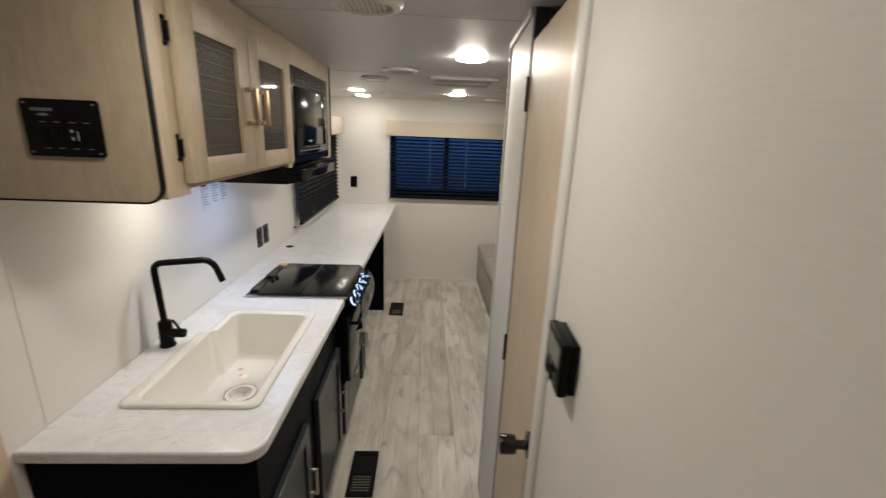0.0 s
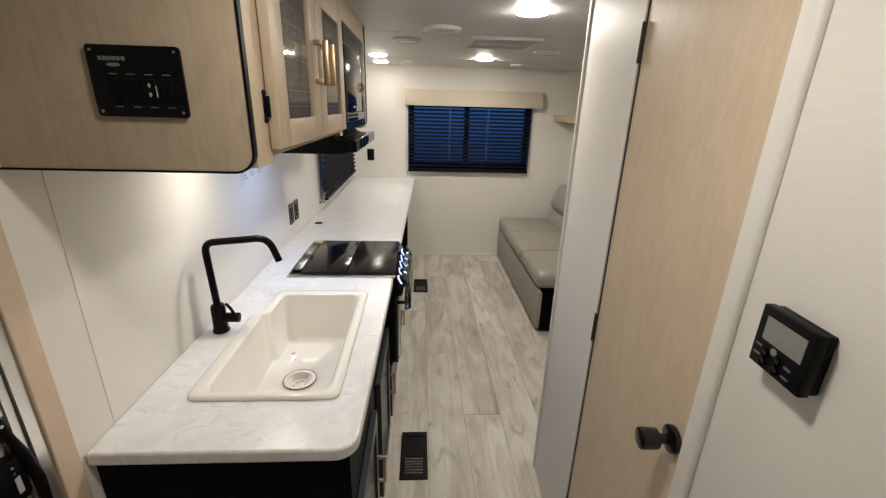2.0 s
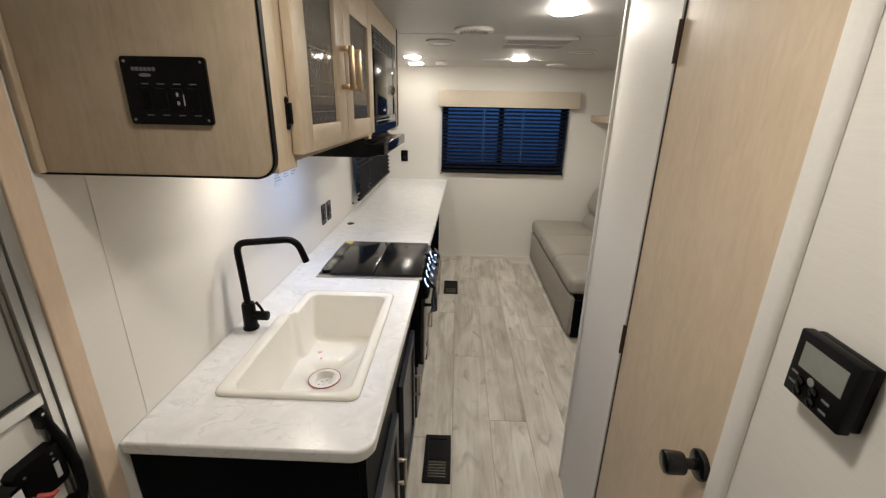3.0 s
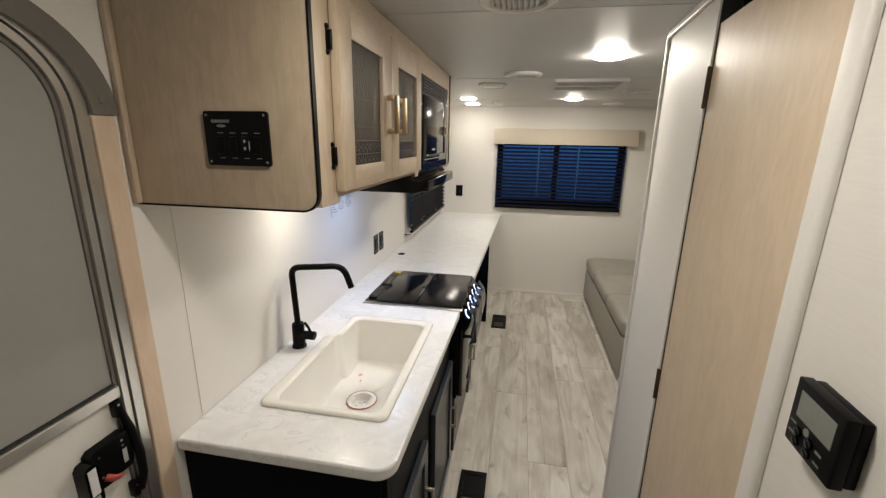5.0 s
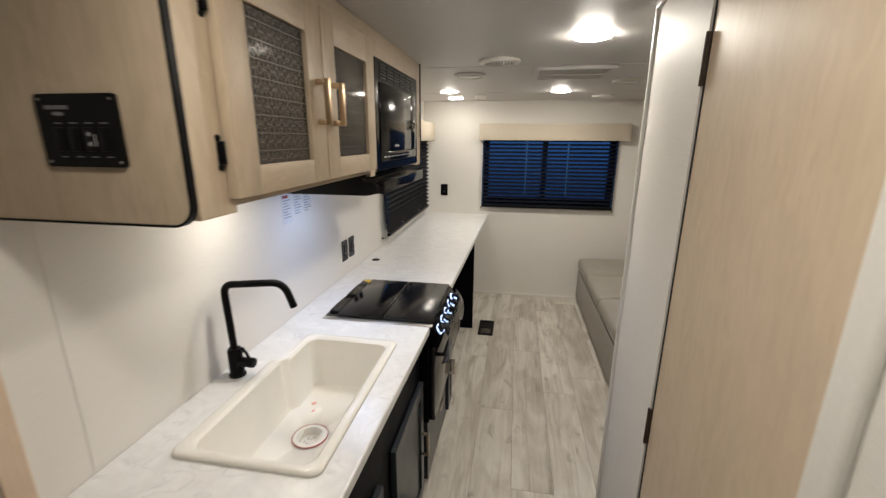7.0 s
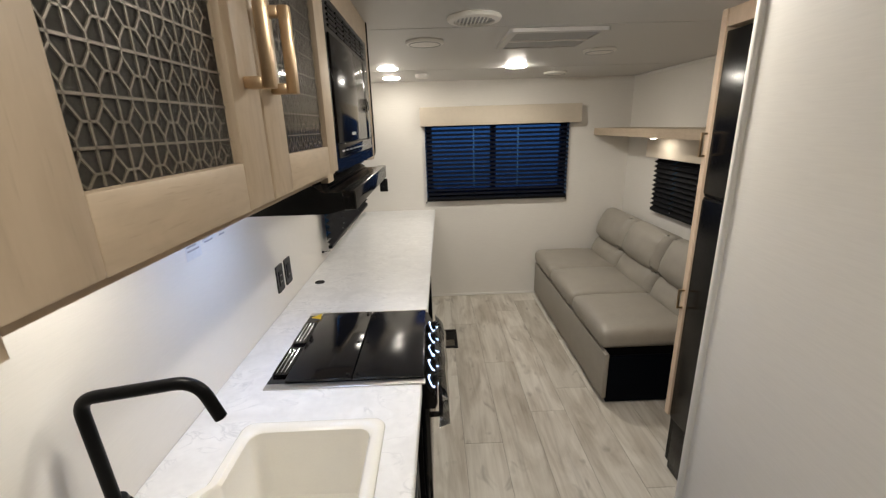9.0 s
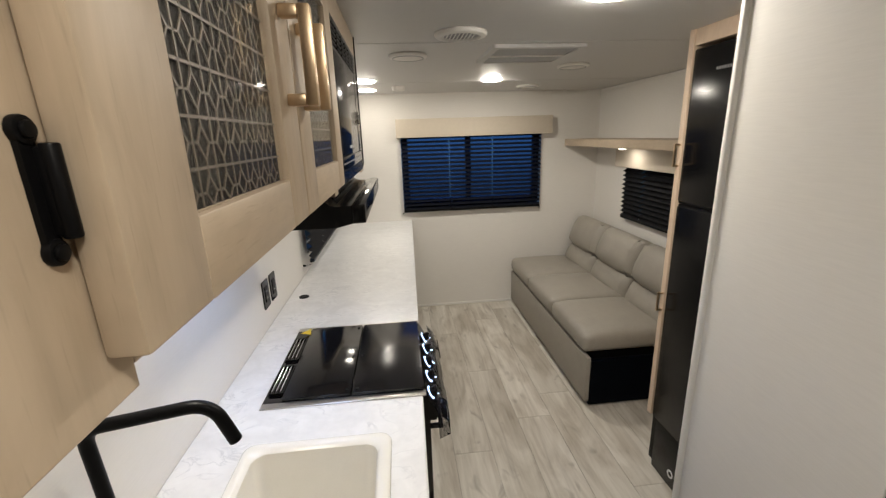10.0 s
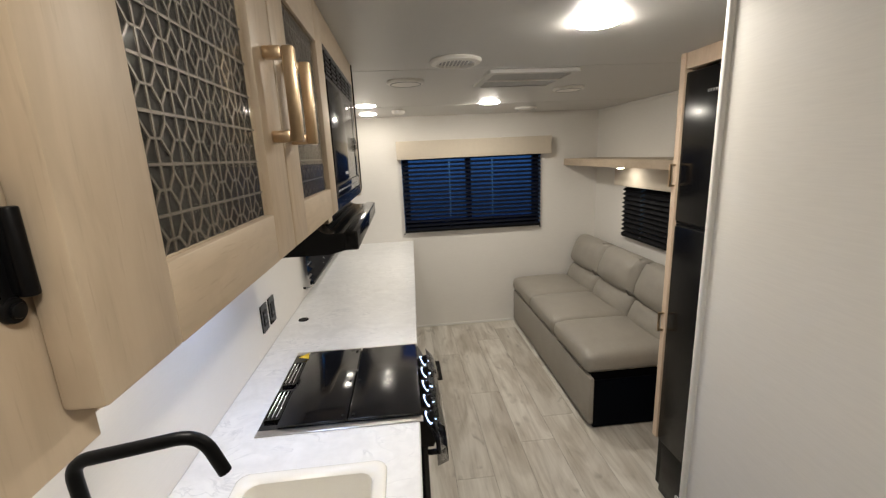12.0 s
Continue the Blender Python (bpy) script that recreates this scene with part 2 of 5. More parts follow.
# ---- mesh helpers ----
def box(bm, x0, y0, z0, x1, y1, z1, bev=0.0, seg=2):
    r = bmesh.ops.create_cube(bm, size=1, matrix=Matrix.LocRotScale(
        ((x0 + x1) / 2, (y0 + y1) / 2, (z0 + z1) / 2), None, (abs(x1 - x0), abs(y1 - y0), abs(z1 - z0))))
    if bev > 0:
        ed = {e for v in r["verts"] for e in v.link_edges}
        bmesh.ops.bevel(bm, geom=list(ed), offset=bev, segments=seg, affect="EDGES", profile=0.5)
    return bm


def B(*a, **k):
    return box(bmesh.new(), *a, **k)


def cyl(bm, p, axis, r, h, n=24, r2=None, bev=0.0):
    """A cylinder from p along axis ('x', 'y', 'z'), h long."""
    rot = {"z": Matrix(), "x": Matrix.Rotation(radians(90), 4, "Y"), "y": Matrix.Rotation(radians(-90), 4, "X")}[axis]
    m = Matrix.Translation(p) @ rot @ Matrix.Translation((0, 0, h / 2))
    q = bmesh.ops.create_cone(bm, cap_ends=True, segments=n, radius1=r, radius2=r if r2 is None else r2, depth=abs(h), matrix=m)
    if bev:
        ed = [e for e in {e for v in q["verts"] for e in v.link_edges} if len([f for f in e.link_faces if len(f.verts) > 4]) == 1]
        bmesh.ops.bevel(bm, geom=ed, offset=bev, segments=2, affect="EDGES", profile=0.5)
    return bm


def outline(bm, pts, axis, a, b):
    """A closed outline of (u, v) points, extruded along axis from a to b. axis 'x': (y, z); 'y': (x, z); 'z': (x, y)."""
    def put(u, v, w):
        return {"x": (w, u, v), "y": (u, w, v), "z": (u, v, w)}[axis]
    lo = [bm.verts.new(put(u, v, a)) for u, v in pts]
    hi = [bm.verts.new(put(u, v, b)) for u, v in pts]
    n = len(pts)
    bm.faces.new(lo)
    bm.faces.new(hi[::-1])
    for i in range(n):
        bm.faces.new((lo[i], hi[i], hi[(i + 1) % n], lo[(i + 1) % n]))
    bmesh.ops.recalc_face_normals(bm, faces=bm.faces[:])
    return bm


def rounded(u0, v0, u1, v1, radii, n=8):
    """A rectangle with corner radii in the order (u0,v0), (u1,v0), (u1,v1), (u0,v1)."""
    if isinstance(radii, (int, float)):
        radii = (radii,) * 4
    pts = []
    for (cu, cv, su, sv, a0), r in zip(((u0, v0, 1, 1, 180), (u1, v0, -1, 1, 270), (u1, v1, -1, -1, 0), (u0, v1, 1, -1, 90)), radii):
        if r <= 0:
            pts.append((cu, cv))
            continue
        for k in range(n + 1):
            a = radians(a0 + 90 * k / n)
            pts.append((cu + su * r + r * math.cos(a), cv + sv * r + r * math.sin(a)))
    return pts


def ring(bm, outer, inner, axis, a, b):
    """A flat frame between two outlines with as many points, extruded along axis."""
    def put(u, v, w):
        return {"x": (w, u, v), "y": (u, w, v), "z": (u, v, w)}[axis]
    n = len(outer)
    o0, o1, i0, i1 = ([bm.verts.new(put(u, v, w)) for u, v in pts] for pts, w in ((outer, a), (outer, b), (inner, a), (inner, b)))
    for i in range(n):
        j = (i + 1) % n
        bm.faces.new((o0[i], o0[j], i0[j], i0[i]))
        bm.faces.new((o1[i], i1[i], i1[j], o1[j]))
        bm.faces.new((o0[i], o1[i], o1[j], o0[j]))
        bm.faces.new((i0[i], i0[j], i1[j], i1[i]))
    bmesh.ops.recalc_face_normals(bm, faces=bm.faces[:])
    return bm


def tube(bm, path, r, n=14):
    """A round bar along a path of points, with caps."""
    path = [Vector(p) for p in path]
    rings, side = [], None
    for i, p in enumerate(path):
        d = (path[min(i + 1, len(path) - 1)] - path[max(i - 1, 0)]).normalized()
        if side is None:
            side = d.orthogonal().normalized()
        side = (side - d * side.dot(d)).normalized()
        up = d.cross(side)
        rr = r[i] if isinstance(r, (list, tuple)) else r
        rings.append([bm.verts.new(p + rr * (math.cos(2 * math.pi * k / n) * side + math.sin(2 * math.pi * k / n) * up)) for k in range(n)])
    for a, b in zip(rings, rings[1:]):
        for k in range(n):
            bm.faces.new((a[k], a[(k + 1) % n], b[(k + 1) % n], b[k]))
    bm.faces.new(rings[0][::-1])
    bm.faces.new(rings[-1])
    return bm


def bend(p0, p1, p2, r, n=8):
    """Points of a rounded corner at p1 between p0 and p2."""
    p0, p1, p2 = Vector(p0), Vector(p1), Vector(p2)
    a, b = p1 + (p0 - p1).normalized() * r, p1 + (p2 - p1).normalized() * r
    return [(1 - t) ** 2 * a + 2 * t * (1 - t) * p1 + t * t * b for t in (k / n for k in range(n + 1))]


def lathe(bm, prof, centre, n=32):
    """A turned form about z: prof of (radius, height) points."""
    cx, cy, cz = centre
    rows = []
    for r, h in prof:
        if r <= 1e-6:
            rows.append([bm.verts.new((cx, cy, cz + h))])
        else:
            rows.append([bm.verts.new((cx + r * math.cos(2 * math.pi * k / n), cy + r * math.sin(2 * math.pi * k / n), cz + h)) for k in range(n)])
    for a, b in zip(rows, rows[1:]):
        for k in range(n):
            j = (k + 1) % n
            if len(a) == 1 and len(b) == 1:
                continue
            if len(a) == 1:
                bm.faces.new((a[0], b[j], b[k]))
            elif len(b) == 1:
                bm.faces.new((a[k], a[j], b[0]))
            else:
                bm.faces.new((a[k], a[j], b[j], b[k]))
    bmesh.ops.recalc_face_normals(bm, faces=bm.faces[:])
    return bm


def base_of(ob):
    v = Vector()
    while ob:
        v += ob.location
        ob = ob.parent
    return v


def part(name, bm, material, parent=None, label="", smooth=False, where=None):
    """Links a bmesh, given in world places, as one mesh object under parent."""
    if where is not None:
        bm.transform(where)
    if parent is not None:
        bm.transform(Matrix.Translation(-base_of(parent)))
    me = bpy.data.meshes.new(name)
    bm.to_mesh(me)
    bm.free()
    me.materials.append(material)
    if smooth:
        for p in me.polygons:
            p.use_smooth = True
        me.set_sharp_from_angle(angle=radians(40))
    ob = new(name, me)
    ob.parent = parent
    if label:
        tagged(ob, label)
    return ob


def thing(name, loc, label, category, group="", kind=""):
    ob = new(name)
    ob.location = loc
    ob.empty_display_size = 0.05
    return tagged(ob, label, category, group, kind)


def structure(name, bm, material, label, category, smooth=False, where=None):
    return tagged(part(name, bm, material, None, "", smooth, where), label, category, "", "structure")


# ---- the shell ----
XL, XR, YF, YR, ZC = -1.06, 1.41, -1.3, 4.77, 2.012
W = 0.05


def wall_with_hole(plane, lo, hi, z1, holes, t):
    """An upright wall along y at x=plane (or along x at y=plane, axis given by t's sign order), cut by rectangular holes."""
    cuts_u = sorted({lo, hi, *[h[0] for h in holes], *[h[1] for h in holes]})
    cuts_z = sorted({0.0, z1, *[h[2] for h in holes], *[h[3] for h in holes]})
    cells = []
    for u0, u1 in zip(cuts_u, cuts_u[1:]):
        run = None
        for z0, z2 in zip(cuts_z, cuts_z[1:]):
            um, zm = (u0 + u1) / 2, (z0 + z2) / 2
            if any(h[0] < um < h[1] and h[2] < zm < h[3] for h in holes):
                if run:
                    cells.append(run)
                run = None
            else:
                run = (u0, u1, run[2] if run else z0, z2)
        if run:
            cells.append(run)
    return cells


LW = (3.43, 4.66, 0.97, 1.66)      # left window: y0, y1, z0, z1
RW = (3.00, 4.17, 0.95, 1.50)      # right window
BW = (-0.440, 0.838, 0.978, 1.66)     # rear window: x0, x1, z0, z1
ED = (0.237, 0.940, 0.0, 1.888)    # entry door opening

bm = bmesh.new()
for u0, u1, z0, z1 in wall_with_hole(XL, YF, YR + W, ZC, [LW, ED], W):
    box(bm, XL - W, u0, z0, XL, u1, z1)
for yc, a0, yo in ((0.752, 0, ED[1]), (0.425, 90, ED[0])):      # rounded upper corners of the entry opening
    arc = [(yc + 0.1885 * math.cos(radians(a0 + 9 * k)), 1.70 + 0.1885 * math.sin(radians(a0 + 9 * k))) for k in range(11)]
    outline(bm, arc + [(yo, ED[3])] if a0 == 0 else arc[:1] + arc[1:] + [(yo, ED[3])], "x", XL - W, XL)
structure("wall_west", bm, WALL_X, "off-white vinyl panelled trailer wall", "wall")
bm = bmesh.new()
for u0, u1, z0, z1 in wall_with_hole(XR, YF, YR + W, ZC, [RW], W):
    box(bm, XR, u0, z0, XR + W, u1, z1)
structure("wall_east", bm, WALL_X, "off-white vinyl panelled trailer wall", "wall")
bm = bmesh.new()
for u0, u1, z0, z1 in wall_with_hole(YR, XL, XR, ZC, [BW], W):
    box(bm, u0, YR, z0, u1, YR + W, z1)
structure("wall_north", bm, WALL_X, "off-white vinyl panelled rear trailer wall", "wall")
structure("wall_south", B(XL - W, YF - W, 0, XR + W, YF, ZC), WALL_X, "off-white vinyl panelled wall", "wall")
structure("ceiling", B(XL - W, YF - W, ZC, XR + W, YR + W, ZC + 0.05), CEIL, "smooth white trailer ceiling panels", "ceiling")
floor = structure("floor", B(XL - W, YF - W, -0.06, XR + W, YR + W, -0.0035), JOINT, "grey oak vinyl plank floor", "floor")

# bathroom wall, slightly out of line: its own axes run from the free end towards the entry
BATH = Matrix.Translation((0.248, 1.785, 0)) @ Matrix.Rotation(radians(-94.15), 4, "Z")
D0, D1, DTOP = 0.450, 0.953, 1.93     # door along the wall
bm = bmesh.new()
box(bm, 0.012, 0, 0, D0 - 0.006, 0.045, ZC)
box(bm, D1 + 0.006, 0, 0, 2.9, 0.045, ZC)
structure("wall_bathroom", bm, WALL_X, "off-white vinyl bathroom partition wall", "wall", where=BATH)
structure("wall_bathroom_end", B(0.262, 1.735, 0, XR, 1.775, ZC), WALL_X, "off-white vinyl bathroom end wall beside the fridge", "wall")
# unseen closing wall; the room's darkness is put into its colour
structure("wall_bathroom_back", B(1.05, YF, 0, 1.09, 1.735, ZC), SHADE_DARK, "unseen bathroom wall, coloured dark for the unlit inside", "wall")

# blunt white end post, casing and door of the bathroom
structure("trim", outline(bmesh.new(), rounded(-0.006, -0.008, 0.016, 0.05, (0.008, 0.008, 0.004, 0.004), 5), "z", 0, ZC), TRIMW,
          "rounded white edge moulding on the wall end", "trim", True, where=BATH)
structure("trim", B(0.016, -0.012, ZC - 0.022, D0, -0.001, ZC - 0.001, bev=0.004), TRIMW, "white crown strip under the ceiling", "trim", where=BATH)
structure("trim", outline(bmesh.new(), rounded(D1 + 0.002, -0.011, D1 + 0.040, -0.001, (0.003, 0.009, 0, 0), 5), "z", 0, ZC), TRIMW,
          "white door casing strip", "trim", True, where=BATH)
# black strip filling the hinge gap, its shade put in as colour
structure("trim", B(D0 - 0.0058, 0.004, 0, D0 + 0.0005, 0.043, ZC), GASKET_GAP, "dark strip for the shaded gap at the door jamb", "trim", where=BATH)
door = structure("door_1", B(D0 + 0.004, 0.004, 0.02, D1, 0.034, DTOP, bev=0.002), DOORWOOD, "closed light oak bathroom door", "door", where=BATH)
for z in (1.75, 0.97, 0.18):
    hg = B(D0 - 0.0035, -0.001, z, D0 + 0.003, 0.004, z + 0.09, bev=0.001)
    cyl(hg, (D0 - 0.001, -0.0025, z - 0.001), "z", 0.0032, 0.092, 10)
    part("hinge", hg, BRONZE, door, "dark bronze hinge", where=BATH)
kb = cyl(bmesh.new(), (D1 - 0.040, -0.008, 1.032), "y", 0.028, 0.012, 28, bev=0.003)
cyl(kb, (D1 - 0.040, -0.045, 1.032), "y", 0.010, 0.04, 16)
cyl(kb, (D1 - 0.040, -0.066, 1.032), "y", 0.0215, 0.036, 28, 0.0205, bev=0.004)
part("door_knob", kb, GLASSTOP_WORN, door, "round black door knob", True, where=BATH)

# cabinet run under the worktop
CZ = 0.885
CX = -0.460           # worktop front edge at its near end; it runs out to CXF at the rear wall
CXF = -0.378


def front_edge(y):
    return CX + (CXF - CX) * (y - 1.0) / (YR - 1.0)


SX0, SX1, SY0, SY1 = -0.936, -0.530, 1.180, 1.862     # sink rim
RY0, RY1 = 2.014, 2.540                               # range


def worktop():
    t = thing("worktop", (-0.7, 2.9, CZ - 0.035), "white marble-look laminate worktop with a rounded corner", "worktop")
    hx0, hx1, hy0, hy1 = SX0 + 0.038, SX1 - 0.018, SY0 + 0.018, SY1 - 0.018
    bm = bmesh.new()
    fe = front_edge
    y_near, rad = 1.010, 0.055
    rows = []
    for y in (y_near, y_near + rad, hy0, hy1, RY0 + 0.004, RY1 - 0.004, YR - 0.001):
        rows.append([bm.verts.new((x, y, CZ)) for x in (XL + 0.001, -0.912, hx0, hx1, fe(y))])
    for a in range(6):
        for c in range(4):
            if (a == 2 and c == 2) or (a == 4 and c > 0) or (a == 0 and c == 3):
                continue
            bm.faces.new((rows[a][c], rows[a][c + 1], rows[a + 1][c + 1], rows[a + 1][c]))
    corner = [bm.verts.new((fe(y_near + rad) - rad + rad * math.cos(radians(q)), y_near + rad + rad * math.sin(radians(q)), CZ)) for q in range(-90, 0, 9)]
    bm.faces.new([rows[0][3]] + corner + [rows[1][4], rows[1][3]])
    bm.verts.remove(rows[0][4])
    ex = bmesh.ops.extrude_face_region(bm, geom=bm.faces[:])
    bmesh.ops.translate(bm, verts=[v for v in ex["geom"] if isinstance(v, bmesh.types.BMVert)], vec=(0, 0, -0.035))
    bmesh.ops.recalc_face_normals(bm, faces=bm.faces[:])
    ob = part("slab", bm, MARBLE, t, "", True)
    bv = ob.modifiers.new("edge", "BEVEL")
    bv.width, bv.segments, bv.limit_method, bv.angle_limit = 0.006, 3, "ANGLE", radians(50)
    g = lathe(bmesh.new(), [(0, 0.0015), (0.017, 0.0015), (0.018, 0.004), (0.024, 0.003), (0.025, 0.0)], (-0.984, 2.925, CZ))
    part("grommet", g, BLACKM, t, "black cable grommet", True)


worktop()


def sink():
    t = thing("sink", (-0.72, 1.52, CZ - 0.2), "cream composite drop-in sink with pink smears", "sink")
    bm = bmesh.new()
    n = 8
    def loop(x0, y0, x1, y1, r, z):
        # the long side steps in beside the faucet
        step = 0.031 if x0 < SX0 + 0.02 else 0.022
        pts = rounded(x0, y0, x1, y1, r, n)
        pts = pts[:3 * (n + 1)] + [(u + step, v) for u, v in pts[3 * (n + 1):]]
        pts += [(x0 + step * (1 - q * q * (3 - 2 * q)), 1.665 - 0.04 * q) for q in (k / 6 for k in range(7))]
        return [bm.verts.new((u, v, z)) for u, v in pts]
    ix0, ix1, iy0, iy1 = SX0 + 0.041, SX1 - 0.035, SY0 + 0.035, SY1 - 0.035
    loops = [loop(SX0, SY0, SX1, SY1, 0.03, CZ + 0.001), loop(SX0 + 0.002, SY0 + 0.002, SX1 - 0.002, SY1 - 0.002, 0.03, CZ + 0.007),
             loop(SX0 + 0.008, SY0 + 0.008, SX1 - 0.008, SY1 - 0.008, 0.028, CZ + 0.011),
             loop(ix0 - 0.008, iy0 - 0.008, ix1 + 0.008, iy1 + 0.008, 0.035, CZ + 0.010),
             loop(ix0, iy0, ix1, iy1, 0.035, CZ + 0.002),
             loop(ix0 + 0.010, iy0 + 0.014, ix1 - 0.016, iy1 - 0.012, 0.04, CZ - 0.168),
             loop(ix0 + 0.022, iy0 + 0.024, ix1 - 0.026, iy1 - 0.022, 0.04, CZ - 0.184),
             loop(ix0 + 0.05, iy0 + 0.05, ix1 - 0.05, iy1 - 0.05, 0.04, CZ - 0.189)]
    for a, b in zip(loops, loops[1:]):
        for k in range(len(a)):
            j = (k + 1) % len(a)
            bm.faces.new((a[k], a[j], b[j], b[k]))
    dx, dy, dz = -0.742, 1.524, CZ - 0.188
    hole = []
    for v in loops[-1]:
        a = math.atan2(v.co.y - dy, v.co.x - dx)
        hole.append(bm.verts.new((dx + 0.052 * math.cos(a), dy + 0.052 * math.sin(a), CZ - 0.1895)))
    for k in range(len(hole)):
        j = (k + 1) % len(hole)
        bm.faces.new((loops[-1][k], loops[-1][j], hole[j], hole[k]))
    bmesh.ops.recalc_face_normals(bm, faces=bm.faces[:])
    ob = part("basin", bm, SINK, t, "", True)
    sd = ob.modifiers.new("wall", "SOLIDIFY")
    sd.thickness, sd.offset = 0.006, -1
    part("drain", lathe(bmesh.new(), [(0.0555, 0.0005), (0.055, 0.003), (0.049, 0.004), (0.041, 0.003), (0.039, -0.006), (0.036, -0.022), (0.031, -0.026), (0.010, -0.026), (0.008, -0.022), (0, -0.0215)], (dx, dy, dz)), PLASTICW, t, "white slotted drain", True)
    part("red_ring", lathe(bmesh.new(), [(0.0560, 0.0003), (0.0560, 0.0032), (0.0578, 0.0032), (0.0578, 0.0003)], (dx, dy, dz)), REDP, t, "thin red ring round the drain", True)
    # holes are black discs on the drain floor, their shade as colour
    hb = bmesh.new()
    for k in range(8):
        a = 2 * math.pi * k / 8
        cyl(hb, (dx + 0.024 * math.cos(a), dy + 0.024 * math.sin(a), dz - 0.0268), "z", 0.0026, 0.0014, 8)
    for k in range(4):
        a = 2 * math.pi * k / 4 + 0.4
        cyl(hb, (dx + 0.0145 * math.cos(a), dy + 0.0145 * math.sin(a), dz - 0.0268), "z", 0.002, 0.0014, 8)
    part("drain_holes", hb, GASKET_GAP, t, "dark discs for the shaded drain holes")
    rnd = random.Random(5)
    for px, py, r in ((-0.812, 1.69, 0.009), (-0.795, 1.65, 0.006), (-0.868, 1.56, 0.007), (-0.873, 1.53, 0.005), (-0.86, 1.60, 0.004)):
        pts = [(px + r * (0.7 + 0.5 * rnd.random()) * math.cos(a), py + r * (0.7 + 0.6 * rnd.random()) * math.sin(a)) for a in (2 * math.pi * k / 9 for k in range(9))]
        part("smear", outline(bmesh.new(), pts, "z", dz - 0.0008, dz + 0.0004), PINK, t, "pale pink smear")


sink()


def faucet():
    x, y = -0.998, 1.547
    t = thing("faucet", (x, y, CZ), "matte black single-lever kitchen faucet with a square-bent spout", "faucet")
    b = lathe(bmesh.new(), [(0, 0.0), (0.027, 0), (0.027, 0.006), (0.0235, 0.010), (0.0225, 0.09), (0.020, 0.098), (0, 0.1)], (x, y, CZ))
    part("body", b, BLACKM, t, "", True)
    top = CZ + 0.318
    c = Vector((x - 0.012, y + 0.004, top))
    p = [Vector((x, y, CZ + 0.09))] + bend((x, y, CZ), c, (x + 0.2, y + 0.01, top + 0.012), 0.035)
    e = Vector((x + 0.184, y + 0.026, top + 0.012))
    p += bend(c, e, e + Vector((0.028, 0.004, -0.09)), 0.04) + [e + Vector((0.026, 0.004, -0.082))]
    part("spout", tube(bmesh.new(), p, 0.0115), BLACKM, t, "", True)
    part("lever_hub", cyl(bmesh.new(), (x + 0.016, y - 0.002, CZ + 0.052), "x", 0.0165, 0.052, 24, bev=0.002), BLACKM, t, "", True)
    part("lever", tube(bmesh.new(), [(x + 0.05, y, CZ + 0.065), (x + 0.043, y - 0.002, CZ + 0.085), (x + 0.03, y - 0.004, CZ + 0.105)], 0.005), BLACKM, t, "", True)


faucet()


def bar_pull(parent, p0, p1, out, material, w=0.012, name="handle", label=""):
    """A square-section bracket pull between p0 and p1 on a face, standing out by the vector out."""
    p0, p1, o = Vector(p0), Vector(p1), Vector(out)
    bm = bmesh.new()
    d = (p1 - p0).normalized()
    side = d.cross(o.normalized())
    def bar(a, b, u, v):
        a, b = Vector(a), Vector(b)
        c = [bm.verts.new(q + su * u * w / 2 + sv * v * w / 2) for q in (a, b) for su, sv in ((-1, -1), (1, -1), (1, 1), (-1, 1))]
        for f in ((0, 1, 2, 3), (7, 6, 5, 4), (0, 4, 5, 1), (1, 5, 6, 2), (2, 6, 7, 3), (3, 7, 4, 0)):
            bm.faces.new([c[i] for i in f])
    bar(p0 + o - d * w / 2, p1 + o + d * w / 2, side, o.normalized())
    bar(p0, p0 + o - o.normalized() * w / 2, side, d)
    bar(p1, p1 + o - o.normalized() * w / 2, side, d)
    bmesh.ops.recalc_face_normals(bm, faces=bm.faces[:])
    bmesh.ops.bevel(bm, geom=bm.edges[:], offset=w * 0.16, segments=2, affect="EDGES", profile=0.5)
    return part(name, bm, material, parent, label, True)


